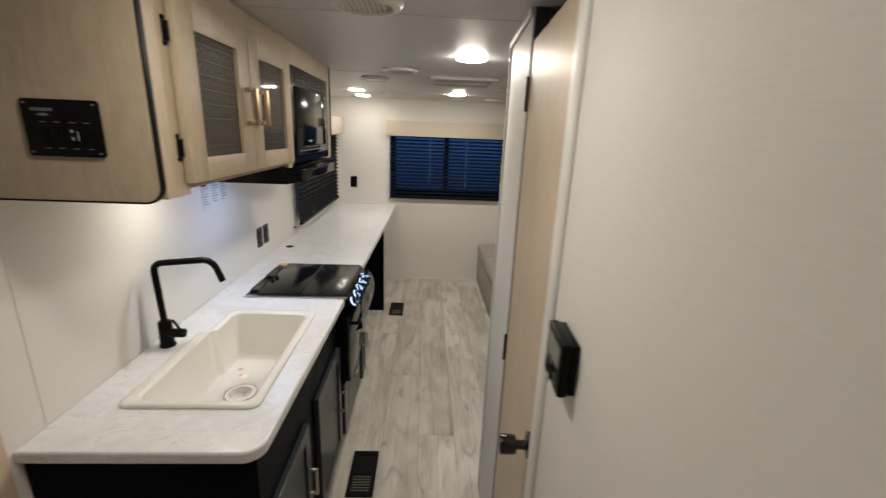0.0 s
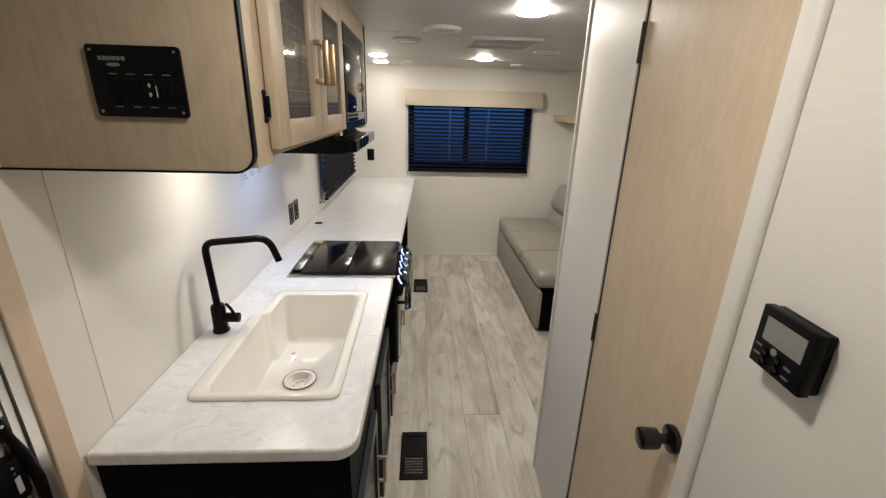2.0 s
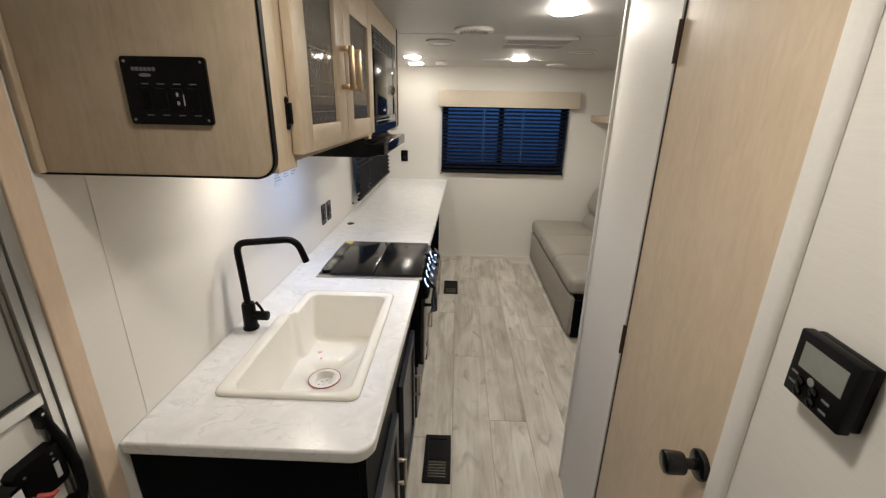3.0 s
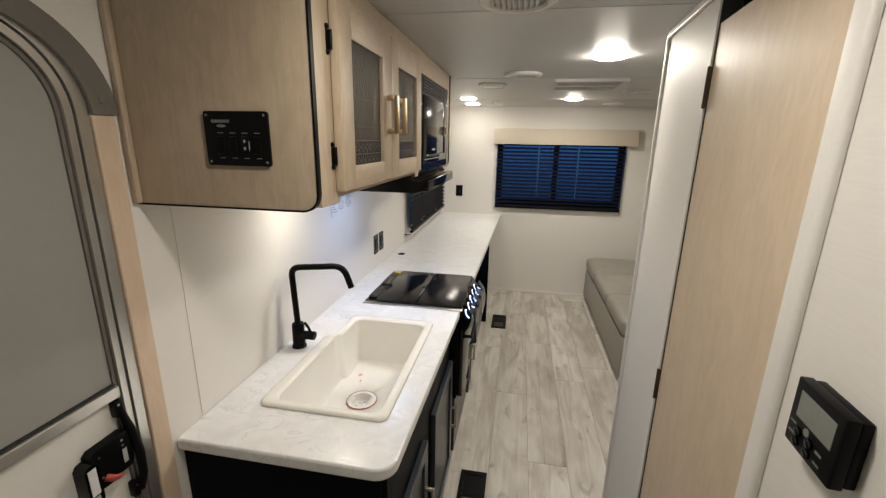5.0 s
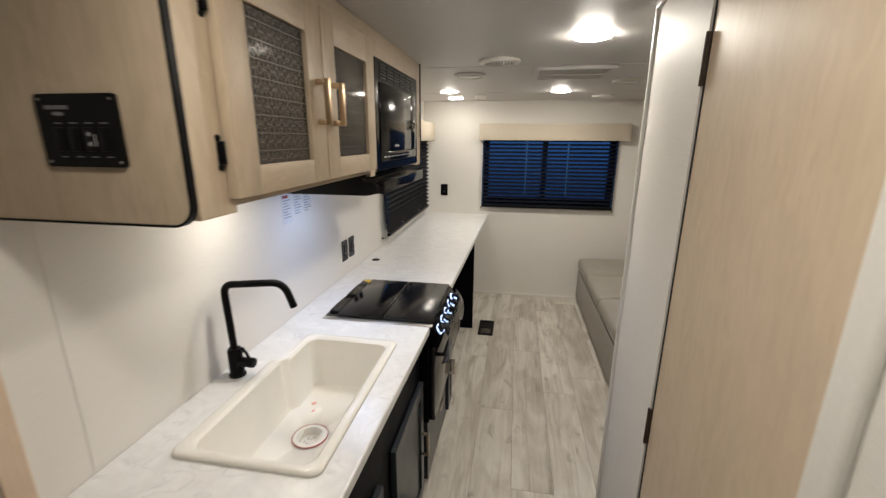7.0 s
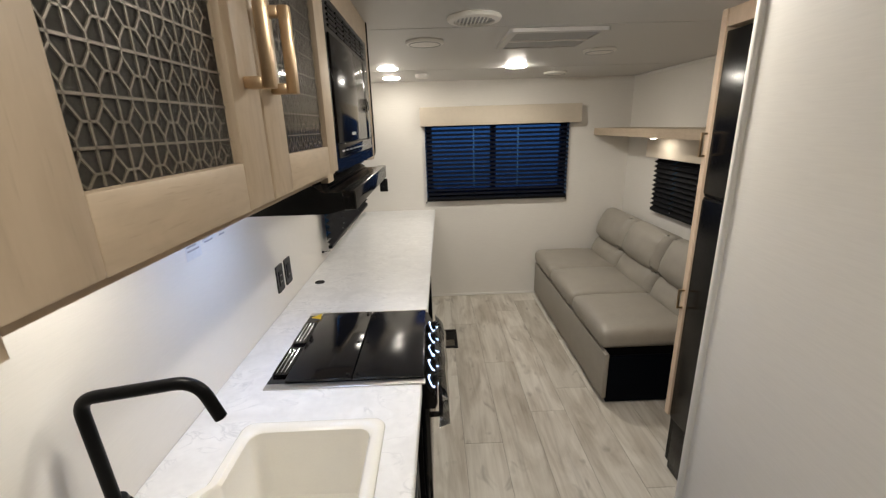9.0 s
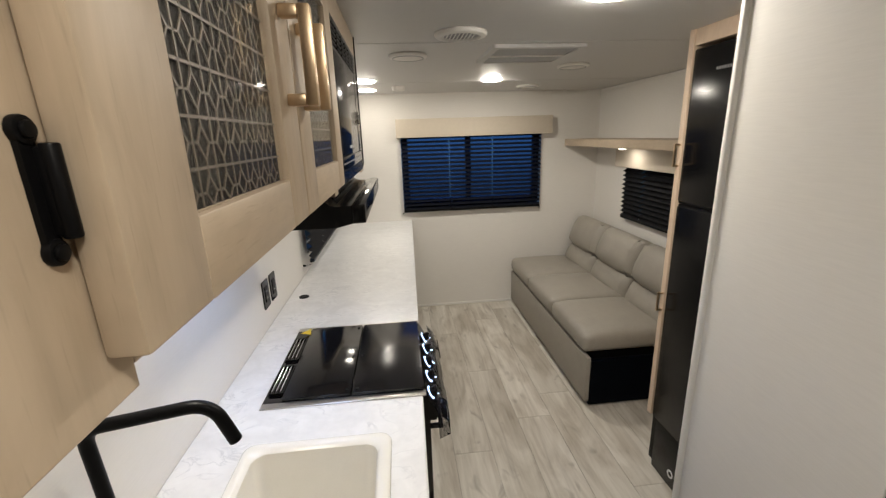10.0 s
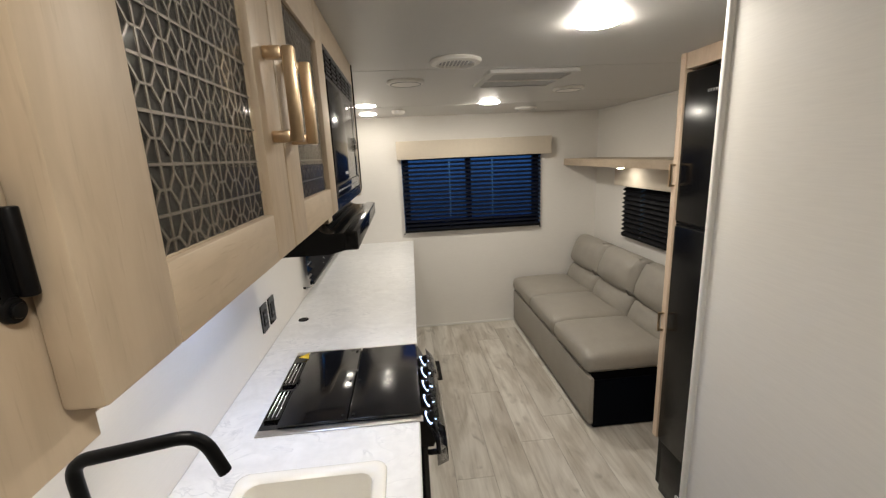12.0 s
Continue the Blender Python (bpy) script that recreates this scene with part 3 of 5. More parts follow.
def base_cabinet(y0, y1, doors, label, fx=-0.497):
    t = thing("base_cabinet", (-0.75, (y0 + y1) / 2, 0), label, "cabinet", "base cabinets under the worktop")
    part("side_panel", B(XL + 0.002, y0, 0.08, fx, y0 + 0.018, CZ - 0.036), NAVY, t)
    part("side_panel", B(XL + 0.002, y1 - 0.018, 0.08, fx, y1, CZ - 0.036), NAVY, t)
    part("bottom_panel", B(XL + 0.002, y0 + 0.018, 0.08, fx, y1 - 0.018, 0.098), NAVY, t)
    part("back_panel", B(XL + 0.002, y0 + 0.018, 0.098, XL + 0.014, y1 - 0.018, 0.6), NAVY, t)
    part("plinth", B(XL + 0.002, y0 + 0.01, 0.0, fx - 0.05, y1 - 0.002, 0.08), BLACKM, t)
    apron = max(d[3] for d in doors) - 0.012
    part("face_stile", B(fx, y0, 0.07, fx + 0.018, y0 + 0.03, CZ - 0.036, bev=0.001), NAVY, t)
    part("face_stile", B(fx, y1 - 0.03, 0.07, fx + 0.018, y1, CZ - 0.036, bev=0.001), NAVY, t)
    part("apron", B(fx, y0 + 0.03, apron, fx + 0.018, y1 - 0.03, CZ - 0.036, bev=0.001), NAVY, t)
    part("face_rail", B(fx, y0 + 0.03, 0.07, fx + 0.018, y1 - 0.03, 0.11, bev=0.001), NAVY, t)
    for (_, a, *_r), (b, *_q) in zip(doors, doors[1:]):
        part("face_stile", B(fx, a - 0.02, 0.11, fx + 0.018, b + 0.02, apron, bev=0.001), NAVY, t)
    for a, b, z0, z1, hy, hz0, hz1 in doors:
        d = ring(bmesh.new(), rounded(a, z0, b, z1, 0.0), rounded(a + 0.05, z0 + 0.05, b - 0.05, z1 - 0.05, 0.0), "x", fx + 0.019, fx + 0.039)
        box(d, fx + 0.021, a + 0.05, z0 + 0.05, fx + 0.030, b - 0.05, z1 - 0.05)
        dob = part("door", d, CHARCOAL, t, "dark slate shaker door")
        bv = dob.modifiers.new("edge", "BEVEL")
        bv.width, bv.segments, bv.limit_method = 0.002, 2, "ANGLE"
        bar_pull(dob, (fx + 0.039, hy, hz0), (fx + 0.039, hy, hz1), (0.026, 0, 0), NICKEL, 0.011, "handle", "brushed nickel pull")
    return t


base_cabinet(1.03, 1.995, [(1.065, 1.42, 0.085, 0.648, 1.385, 0.37, 0.475), (1.555, 1.975, 0.085, 0.648, 1.94, 0.31, 0.415)],
             "dark navy sink base cabinet with two shaker doors")
base_cabinet(2.548, 2.72, [(2.562, 2.70, 0.085, 0.80, 2.588, 0.32, 0.41)], "narrow dark navy base cabinet beside the range", -0.478)
leg = thing("desk_support", (-0.74, 3.87, 0), "black laminate desk support panel under the worktop", "desk panel")
part("panel", B(XL + 0.002, 3.855, 0.0, -0.428, 3.88, CZ - 0.036, bev=0.002), NAVY, leg)


def kitchen_range():
    t = thing("kitchen_range", (-0.7, 2.26, 0), "black gas range with a closed glass-like lid and lit blue knobs", "range")
    x0, x1, z = -0.919, -0.432, CZ
    part("body", B(-0.95, RY0 + 0.006, 0.41, -0.445, RY1 - 0.006, CZ - 0.02), BLACKM, t)
    for a in (RY0 - 0.003, RY1 - 0.023):
        part("side_flange", B(x0, a, z + 0.0005, x1 + 0.004, a + 0.026, z + 0.005, bev=0.0015), STEEL, t, "brushed steel side strip")
    part("deck", B(x0, RY0 + 0.022, z - 0.02, x1, RY1 - 0.022, z + 0.004, bev=0.002), GLASSTOP, t)
    xm = -0.655
    part("lid_panel", B(-0.862, RY0 + 0.025, z + 0.005, xm - 0.002, RY1 - 0.025, z + 0.015, bev=0.003), GLASSTOP, t, "glossy black rear lid panel", True)
    part("lid_panel", B(xm + 0.002, RY0 + 0.025, z + 0.005, x1 - 0.002, RY1 - 0.025, z + 0.015, bev=0.003), GLASSTOP_WORN, t, "glossy black front lid panel, hazed by wiping", True)
    for y0 in (RY0 + 0.06, RY0 + 0.26):
        vb = ring(bmesh.new(), rounded(-0.913, y0, -0.8645, y0 + 0.165, 0.006), rounded(-0.909, y0 + 0.004, -0.8685, y0 + 0.161, 0.004), "z", z + 0.004, z + 0.013)
        for k in range(3):
            tube(vb, [(-0.902 + 0.013 * k, y0 + 0.006, z + 0.0105), (-0.902 + 0.013 * k, y0 + 0.158, z + 0.0105)], 0.0024, 8)
        part("vent_grate", vb, BLACK, t, "black vent grate with bright bars", True)
        br = bmesh.new()
        for k in range(3):
            tube(br, [(-0.902 + 0.013 * k, y0 + 0.012, z + 0.0128), (-0.902 + 0.013 * k, y0 + 0.152, z + 0.0128)], 0.0015, 8)
        part("bright_bar", br, CHROME, t, "", True)
    tri = outline(bmesh.new(), [(-0.900, RY1 - 0.066), (-0.858, RY1 - 0.082), (-0.866, RY1 - 0.030)], "z", z + 0.0155, z + 0.0162)
    part("warning_sticker", tri, YELLOWP, t, "yellow triangular warning sticker")
    for yy in (RY0 + 0.045, RY0 + 0.245, RY1 - 0.05):
        for xx in (xm - 0.016, xm + 0.016):
            part("lid_bolt", cyl(bmesh.new(), (xx, yy, z + 0.014), "z", 0.005, 0.003, 10), BLACKM, t)
    # sloping control panel
    cp = outline(bmesh.new(), [(-0.446, z - 0.012), (-0.431, z + 0.002), (-0.392, z - 0.075), (-0.400, z - 0.095), (-0.446, z - 0.095)], "y", RY0 + 0.006, RY1 - 0.006)
    panel = part("control_panel", cp, BLACK, t, "sloping glossy black control panel")
    for k in range(5):
        y = RY0 + 0.07 + 0.095 * k
        c = Vector((-0.412, y, z - 0.040))
        nrm = Vector((0.89, 0, 0.45)).normalized()
        rot = nrm.to_track_quat("Z", "Y").to_matrix().to_4x4()
        kb = lathe(bmesh.new(), [(0, 0.028), (0.013, 0.028), (0.016, 0.022), (0.017, 0.0), (0.0, 0.0)], (0, 0, 0), 20)
        kb.transform(Matrix.Translation(c) @ rot)
        kn = part("knob", kb, BLACK, t, "glossy black knob", True)
        lb = ring(bmesh.new(), rounded(-0.021, -0.021, 0.021, 0.021, 0.0205, 6), rounded(-0.0185, -0.0185, 0.0185, 0.0185, 0.018, 6), "z", 0.0, 0.003)
        lb.transform(Matrix.Translation(c) @ rot)
        part("light_ring", lb, KNOBLED, kn, "glowing blue-white knob ring")
    part("oven_door", B(-0.446, RY0 + 0.012, 0.42, -0.418, RY1 - 0.012, z - 0.10, bev=0.004), GLASSTOP, t, "black glass oven door", True)
    bar_pull(t, (-0.418, RY0 + 0.05, z - 0.15), (-0.418, RY1 - 0.05, z - 0.15), (0.035, 0, 0), BLACK, 0.014, "door_handle", "black oven door handle")
    # loose protective film over the knobs and handle
    film = bmesh.new()
    rnd = random.Random(3)
    rows = []
    for i in range(9):
        y = RY0 + 0.02 + (RY1 - RY0 - 0.05) * i / 8
        prof = [(-0.398, z - 0.01), (-0.366, z - 0.045), (-0.357, z - 0.10), (-0.360, z - 0.165), (-0.392, z - 0.19 + 0.02 * rnd.random())]
        rows.append([film.verts.new((x + 0.006 * rnd.random(), y, zz + 0.006 * rnd.random())) for x, zz in prof])
    for a, b in zip(rows, rows[1:]):
        for k in range(len(a) - 1):
            film.faces.new((a[k], a[k + 1], b[k + 1], b[k]))
    fo = part("protective_film", film, FILM, t, "crinkled clear protective film", False)
    fo.visible_shadow = False
    dr = B(-0.478, RY0 + 0.012, 0.09, -0.452, RY1 - 0.012, 0.405, bev=0.003)
    dro = part("drawer_front", dr, CHARCOAL, t, "dark slate drawer front below the oven")
    bar_pull(dro, (-0.452, 2.20, 0.345), (-0.452, 2.30, 0.345), (0.026, 0, 0), NICKEL, 0.011, "handle", "brushed nickel pull")
    part("drawer_box", B(-0.95, RY0 + 0.012, 0.0, -0.53, RY1 - 0.012, 0.40), NAVY, t)


kitchen_range()


# ---- wall cupboard ----
CY0, CY1, CBZ, CFX = 1.02, 2.64, 1.517, -0.614


def lattice(bm, x, y0, y1, z0, z1, w=0.0300, h=0.0335, bar=0.0017):
    """Rows of pointed rhombs joined by short bars, cut in a thin sheet."""
    def seg(a, b, s=1.0):
        (ya, za), (yb, zb) = a, b
        d = Vector((0, yb - ya, zb - za))
        if d.length < 1e-5:
            return
        n = Vector((0, -d.z, d.y)).normalized() * bar * s / 2
        c = []
        for xx in (x, x + 0.0009):
            for yy, zz, sg in ((ya, za, 1), (yb, zb, 1), (yb, zb, -1), (ya, za, -1)):
                c.append(bm.verts.new((xx, yy + sg * n.y, zz + sg * n.z)))
        bm.faces.new(c[4:8])
        for i in range(4):
            j = (i + 1) % 4
            bm.faces.new((c[i], c[j], c[4 + j], c[4 + i]))
    def cy(v):
        return min(max(v, y0), y1)
    def cz(v):
        return min(max(v, z0), z1)
    rows, cols = int((z1 - z0) / h) + 2, int((y1 - y0) / w) + 1
    for r in range(rows):
        zb = z0 + r * h + 0.026
        if zb < z1:
            seg((y0, zb), (y1, zb), 1.25)
        zm = zb - h / 2
        for c in range(cols):
            ya = y0 + c * w
            ym = ya + w / 2
            if ym > y1 or zm < z0:
                continue
            hw, hh = 0.29 * w, 0.34 * h
            pl, pr, pt, pb = (cy(ym - hw), cz(zm)), (cy(ym + hw), cz(zm)), (cy(ym), cz(zm + hh)), (cy(ym), cz(zm - hh))
            for a, b in ((pl, pt), (pt, pr), (pr, pb), (pb, pl)):
                seg(a, b)
            seg((cy(ya), cz(zm)), pl)
            seg(pr, (cy(ya + w), cz(zm)))
            seg(pt, (cy(ym), cz(zb)))
            seg(pb, (cy(ym), cz(zb - h)))
            seg((cy(ya), cz(zb - h)), (cy(ya), cz(zb)))
    return bm


def wall_cupboard():
    t = thing("wall_cupboard", (-0.84, 1.84, CBZ), "light oak wall cupboard with lattice doors and built-in microwave", "cupboard")
    end = outline(bmesh.new(), rounded(XL + 0.003, CBZ, CFX, ZC - 0.001, (0, 0.035, 0, 0), 8), "y", CY0, CY0 + 0.018)
    part("end_panel", end, WOOD_Z, t)
    far = outline(bmesh.new(), rounded(XL + 0.003, CBZ, CFX, ZC - 0.001, (0, 0.035, 0, 0), 8), "y", CY1 - 0.018, CY1)
    part("end_panel", far, WOOD_Z, t)
    for y in (CY0, CY1 - 0.0):
        a = rounded(XL + 0.003, CBZ - 0.004, CFX + 0.004, ZC - 0.001, (0, 0.039, 0, 0), 8)
        b = rounded(XL + 0.003, CBZ, CFX, ZC - 0.001, (0, 0.035, 0, 0), 8)
        part("edge_band", ring(bmesh.new(), a, b, "y", y - 0.002 if y == CY0 else y - 0.012, y + 0.012 if y == CY0 else y + 0.002), BLACKM, t, "black edge banding", True)
    part("corner_strip", B(XL + 0.002, CY0 - 0.016, CBZ - 0.001, XL + 0.018, CY0 - 0.0005, ZC - 0.001, bev=0.004), WOOD_Z, t)
    part("bottom_panel", B(XL + 0.003, CY0 + 0.018, CBZ + 0.012, CFX - 0.02, CY1 - 0.018, CBZ + 0.024), WOOD_Y, t)
    part("back_panel", B(XL + 0.003, CY0 + 0.018, CBZ + 0.024, XL + 0.015, CY1 - 0.018, ZC - 0.002), WOOD_Y, t)
    x0, x1 = CFX - 0.018, CFX
    for a, b in ((CY0 + 0.019, 1.13), (1.855, 1.905), (2.54, CY1 - 0.019)):
        part("face_stile", B(x0, a, CBZ + 0.004, x1, b, ZC - 0.001, bev=0.001), WOOD_Z, t)
    for a, b, z0, z1 in ((1.13, 1.855, CBZ + 0.017, CBZ + 0.05), (1.13, 1.86, 1.94, ZC - 0.001), (1.905, 2.54, 1.925, ZC - 0.001)):
        part("face_rail", B(x0, a, z0, x1, b, z1, bev=0.001), WOOD_Y, t)
    for y0, y1, g0, g1, hy in ((1.108, 1.476, 1.181, 1.401, 1.437), (1.482, 1.862, 1.554, 1.790, 1.520)):
        z0, z1, gz0, gz1 = 1.548, 1.958, 1.603, 1.883
        xo = CFX + 0.002
        d = part("door", B(xo, y0, z0, xo + 0.021, g0, z1, bev=0.003), WOOD_Z, t, "light oak framed lattice door", True)
        part("door_stile", B(xo, g1, z0, xo + 0.021, y1, z1, bev=0.003), WOOD_Z, d, "", True)
        part("door_rail", B(xo, g0, z0, xo + 0.0206, g1, gz0, bev=0.002), WOOD_Y, d, "", True)
        part("door_rail", B(xo, g0, gz1, xo + 0.0206, g1, z1, bev=0.002), WOOD_Y, d, "", True)
        part("lattice", lattice(bmesh.new(), xo + 0.0095, g0, g1, gz0, gz1), NICKEL_PAINT, d, "taupe pierced lattice screen")
        part("backing", B(xo + 0.003, g0 - 0.002, gz0 - 0.002, xo + 0.0085, g1 + 0.002, gz1 + 0.002), BACKING, d, "dark smoked backing")
        gl = part("glass", B(xo + 0.0125, g0, gz0, xo + 0.0150, g1, gz1), SMOKE, d, "clear glossy pane")
        gl.visible_shadow = False
        bar_pull(d, (xo + 0.021, hy, 1.690), (xo + 0.021, hy, 1.782), (0.028, 0, 0), BRASS, 0.0135, "handle", "brushed brass bracket handle")
        if y0 < 1.2:
            for z in (1.628, 1.866):
                h = outline(bmesh.new(), rounded(y0 - 0.0125, z - 0.027, y0 - 0.0045, z + 0.027, 0.004, 5), "x", xo - 0.0025, xo + 0.0005)
                for q in (-0.0245, 0.0245):
                    cyl(h, (xo - 0.0025, y0 - 0.0085, z + q), "x", 0.0058, 0.0040, 16, bev=0.0008)
                    cyl(h, (xo + 0.0015, y0 - 0.0088, z + q), "x", 0.0036, 0.0022, 12, bev=0.0008)
                box(h, xo - 0.0015, y0 - 0.0075, z - 0.0185, xo + 0.0065, y0 - 0.0006, z + 0.0185, bev=0.0022)
                cyl(h, (xo + 0.0050, y0 - 0.0042, z - 0.0195), "z", 0.0036, 0.039, 14, bev=0.001)
                part("hinge", h, BLACKM, d, "black overlay hinge", True)
    return t


NICKEL_PAINT = plain("lattice_taupe", (0.125, 0.103, 0.080), 0.4, 0.2, 0.08, 200, 0.04)
BACKING = plain("smoked_backing", (0.030, 0.028, 0.025), 0.6, 0, 0.1, 60, 0.05, (1, 1, 1), 0.1)
cupboard = wall_cupboard()


def microwave():
    t = thing("microwave", (-0.8, 2.22, 1.536), "built-in black microwave oven with a glossy door", "microwave")
    x, y0, y1, z0, z1 = CFX + 0.002, 1.913, 2.528, 1.536, 1.922
    part("case", B(-1.0, y0 + 0.02, z0 + 0.01, x, y1 - 0.02, z1 - 0.01), BLACKM, t)
    part("trim_frame", ring(bmesh.new(), rounded(y0, z0, y1, z1, 0.004, 3), rounded(y0 + 0.035, z0 + 0.03, y1 - 0.03, z1 - 0.075, 0.004, 3), "x", x, x + 0.006), BLACK, t, "black trim frame", True)
    vs = bmesh.new()
    for c in range(6):
        for r in range(5):
            ya = y0 + 0.05 + c * 0.088
            zz = z1 - 0.062 + r * 0.011
            box(vs, x + 0.0055, ya, zz, x + 0.0085, ya + 0.074, zz + 0.005)
    part("vent_slat", vs, BLACKM, t, "slotted vent strip")
    part("door", B(x + 0.002, y0 + 0.037, z0 + 0.068, x + 0.010, y1 - 0.135, z1 - 0.077, bev=0.002), BLACK, t, "mirror-dark glass door", True)
    part("control_panel", B(x + 0.002, y1 - 0.133, z0 + 0.068, x + 0.009, y1 - 0.032, z1 - 0.077, bev=0.002), BLACK, t, "", True)
    part("lower_strip", B(x + 0.002, y0 + 0.037, z0 + 0.032, x + 0.008, y1 - 0.032, z0 + 0.066, bev=0.002), BLACK, t, "", True)
    kb = ring(bmesh.new(), rounded(-0.024, -0.024, 0.024, 0.024, 0.0239, 8), rounded(-0.018, -0.018, 0.018, 0.018, 0.0179, 8), "x", x + 0.0088, x + 0.0125)
    kb.transform(Matrix.Translation((0, y1 - 0.083, z0 + 0.175)))
    part("dial", kb, CHROME, t, "chrome dial ring", True)
    pb = bmesh.new()
    for k in range(9):
        box(pb, x + 0.0078, y0 + 0.07 + k * 0.05, z0 + 0.046, x + 0.0086, y0 + 0.10 + k * 0.05, z0 + 0.050)
    box(pb, x + 0.0095, y0 + 0.21, z0 + 0.088 - 0.004, x + 0.0106, y0 + 0.27, z0 + 0.088 + 0.004)
    tagged(part("marking", pb, GREYP, t, "small grey markings"), kind="stuff")


microwave()


def range_hood():
    t = thing("range_hood", (-0.8, 2.1, 1.46), "slim glossy black range hood under the cupboard", "range hood")
    y0, y1 = 1.80, 2.385
    sh = outline(bmesh.new(), [(XL + 0.002, CBZ + 0.010), (XL + 0.002, 1.462), (-0.61, 1.462), (-0.552, 1.475), (-0.552, 1.508), (-0.61, 1.508), (-0.62, CBZ - 0.006), (-0.64, CBZ + 0.010)], "y", y0, y1)
    part("body", sh, BLACK, t)
    part("visor_lip", B(-0.575, y0 - 0.004, 1.470, -0.546, y1 + 0.004, 1.512, bev=0.004), BLACK, t, "", True)
    part("lamp", B(-0.84, 2.0, 1.456, -0.74, 2.2, 1.463, bev=0.002), HOODLED, t, "cool white hood light")


range_hood()


def control_panel():
    t = thing("control_panel", (-0.783, CY0, 1.609), "black tank and light control panel on the cupboard end", "control panel")
    x0, x1, z0, z1, y = -0.857, -0.710, 1.607, 1.717, CY0
    part("plate", outline(bmesh.new(), rounded(x0, z0, x1, z1, 0.006, 4), "y", y - 0.006, y - 0.0005), BLACK, t, "", True)
    for xx in (x0 + 0.008, x1 - 0.008):
        for zz in (z0 + 0.008, z1 - 0.008):
            part("screw", cyl(bmesh.new(), (xx, y - 0.0072, zz), "y", 0.0022, 0.0015, 10), STEEL, t)
    mk = bmesh.new()
    for k in range(4):
        cx = x0 + 0.030 + k * 0.028
        box(mk, cx, y - 0.0066, z0 + 0.066, cx + 0.013, y - 0.0055, z0 + 0.0675)
        box(mk, cx + 0.001, y - 0.0066, z0 + 0.015, cx + 0.013, y - 0.0055, z0 + 0.0165)
    tagged(part("marking", mk, DIMP, t), kind="stuff")
    for k in range(4):
        cx = x0 + 0.026 + k * 0.028
        part("rocker_switch", B(cx, y - 0.0085, z0 + 0.024, cx + 0.019, y - 0.0055, z0 + 0.06, bev=0.0015), BLACKM, t, "", True)
    ar = bmesh.new()
    for zz, s in ((z0 + 0.050, 1), (z0 + 0.036, -1)):
        cx = x0 + 0.092
        outline(ar, [(cx - 0.003, zz), (cx, zz + 0.004 * s), (cx + 0.003, zz), (cx + 0.0014, zz), (cx + 0.0014, zz - 0.003 * s), (cx - 0.0014, zz - 0.003 * s), (cx - 0.0014, zz)], "y", y - 0.0098, y - 0.0084)
    box(ar, x0 + 0.102, y - 0.0098, z0 + 0.032, x0 + 0.1032, y - 0.0084, z0 + 0.05)
    tagged(part("arrow", ar, GREYP, t), kind="stuff")
    lg = bmesh.new()
    for k in range(6):
        box(lg, x0 + 0.018 + 0.0072 * k, y - 0.0066, z1 - 0.023, x0 + 0.0235 + 0.0072 * k, y - 0.0055, z1 - 0.017)
    outline(lg, [(x0 + 0.04 + 0.011 * math.cos(a), z1 - 0.0295 + 0.003 * math.sin(a)) for a in (2 * math.pi * k / 16 for k in range(16))], "y", y - 0.0066, y - 0.0055)
    tagged(part("emblem", lg, DIMP, t, "grey maker's emblem"), kind="stuff")


control_panel()

# ---- windows and blinds ----
def to_wall(bm, side):
    """Turns a form drawn at y=0 facing -y (x across, z up) onto a wall."""
    if side == "west":
        bm.transform(Matrix.Translation((XL, 0, 0)) @ Matrix.Rotation(radians(90), 4, "Z"))
    elif side == "east":
        bm.transform(Matrix.Translation((XR, 0, 0)) @ Matrix.Rotation(radians(-90), 4, "Z"))
    else:
        bm.transform(Matrix.Translation((0, YR, 0)))
    return bm


def window(num, side, u0, u1, z0, z1, bars, edge=(0.03, 0.03, 0.03)):
    def S(bm):
        return to_wall(bm, side)
    f = ring(bmesh.new(), rounded(u0 + 0.001, z0 + 0.001, u1 - 0.001, z1 - 0.001, 0.0), rounded(u0 + edge[0], z0 + edge[2], u1 - edge[1], z1 - 0.03, 0.0), "y", 0.002, 0.046)
    w = structure("window_%d" % num, S(f), BLACKM, "black framed trailer window with dusk outside", "window")
    for b in bars:
        part("mullion", S(B(b - 0.025, 0.006, z0 + edge[2], b + 0.025, 0.044, z1 - 0.03)), BLACKM, w)
    g = part("pane", S(B(u0 + edge[0], 0.024, z0 + edge[2], u1 - edge[1], 0.028, z1 - 0.03)), GLASS, w)
    g.visible_shadow = False


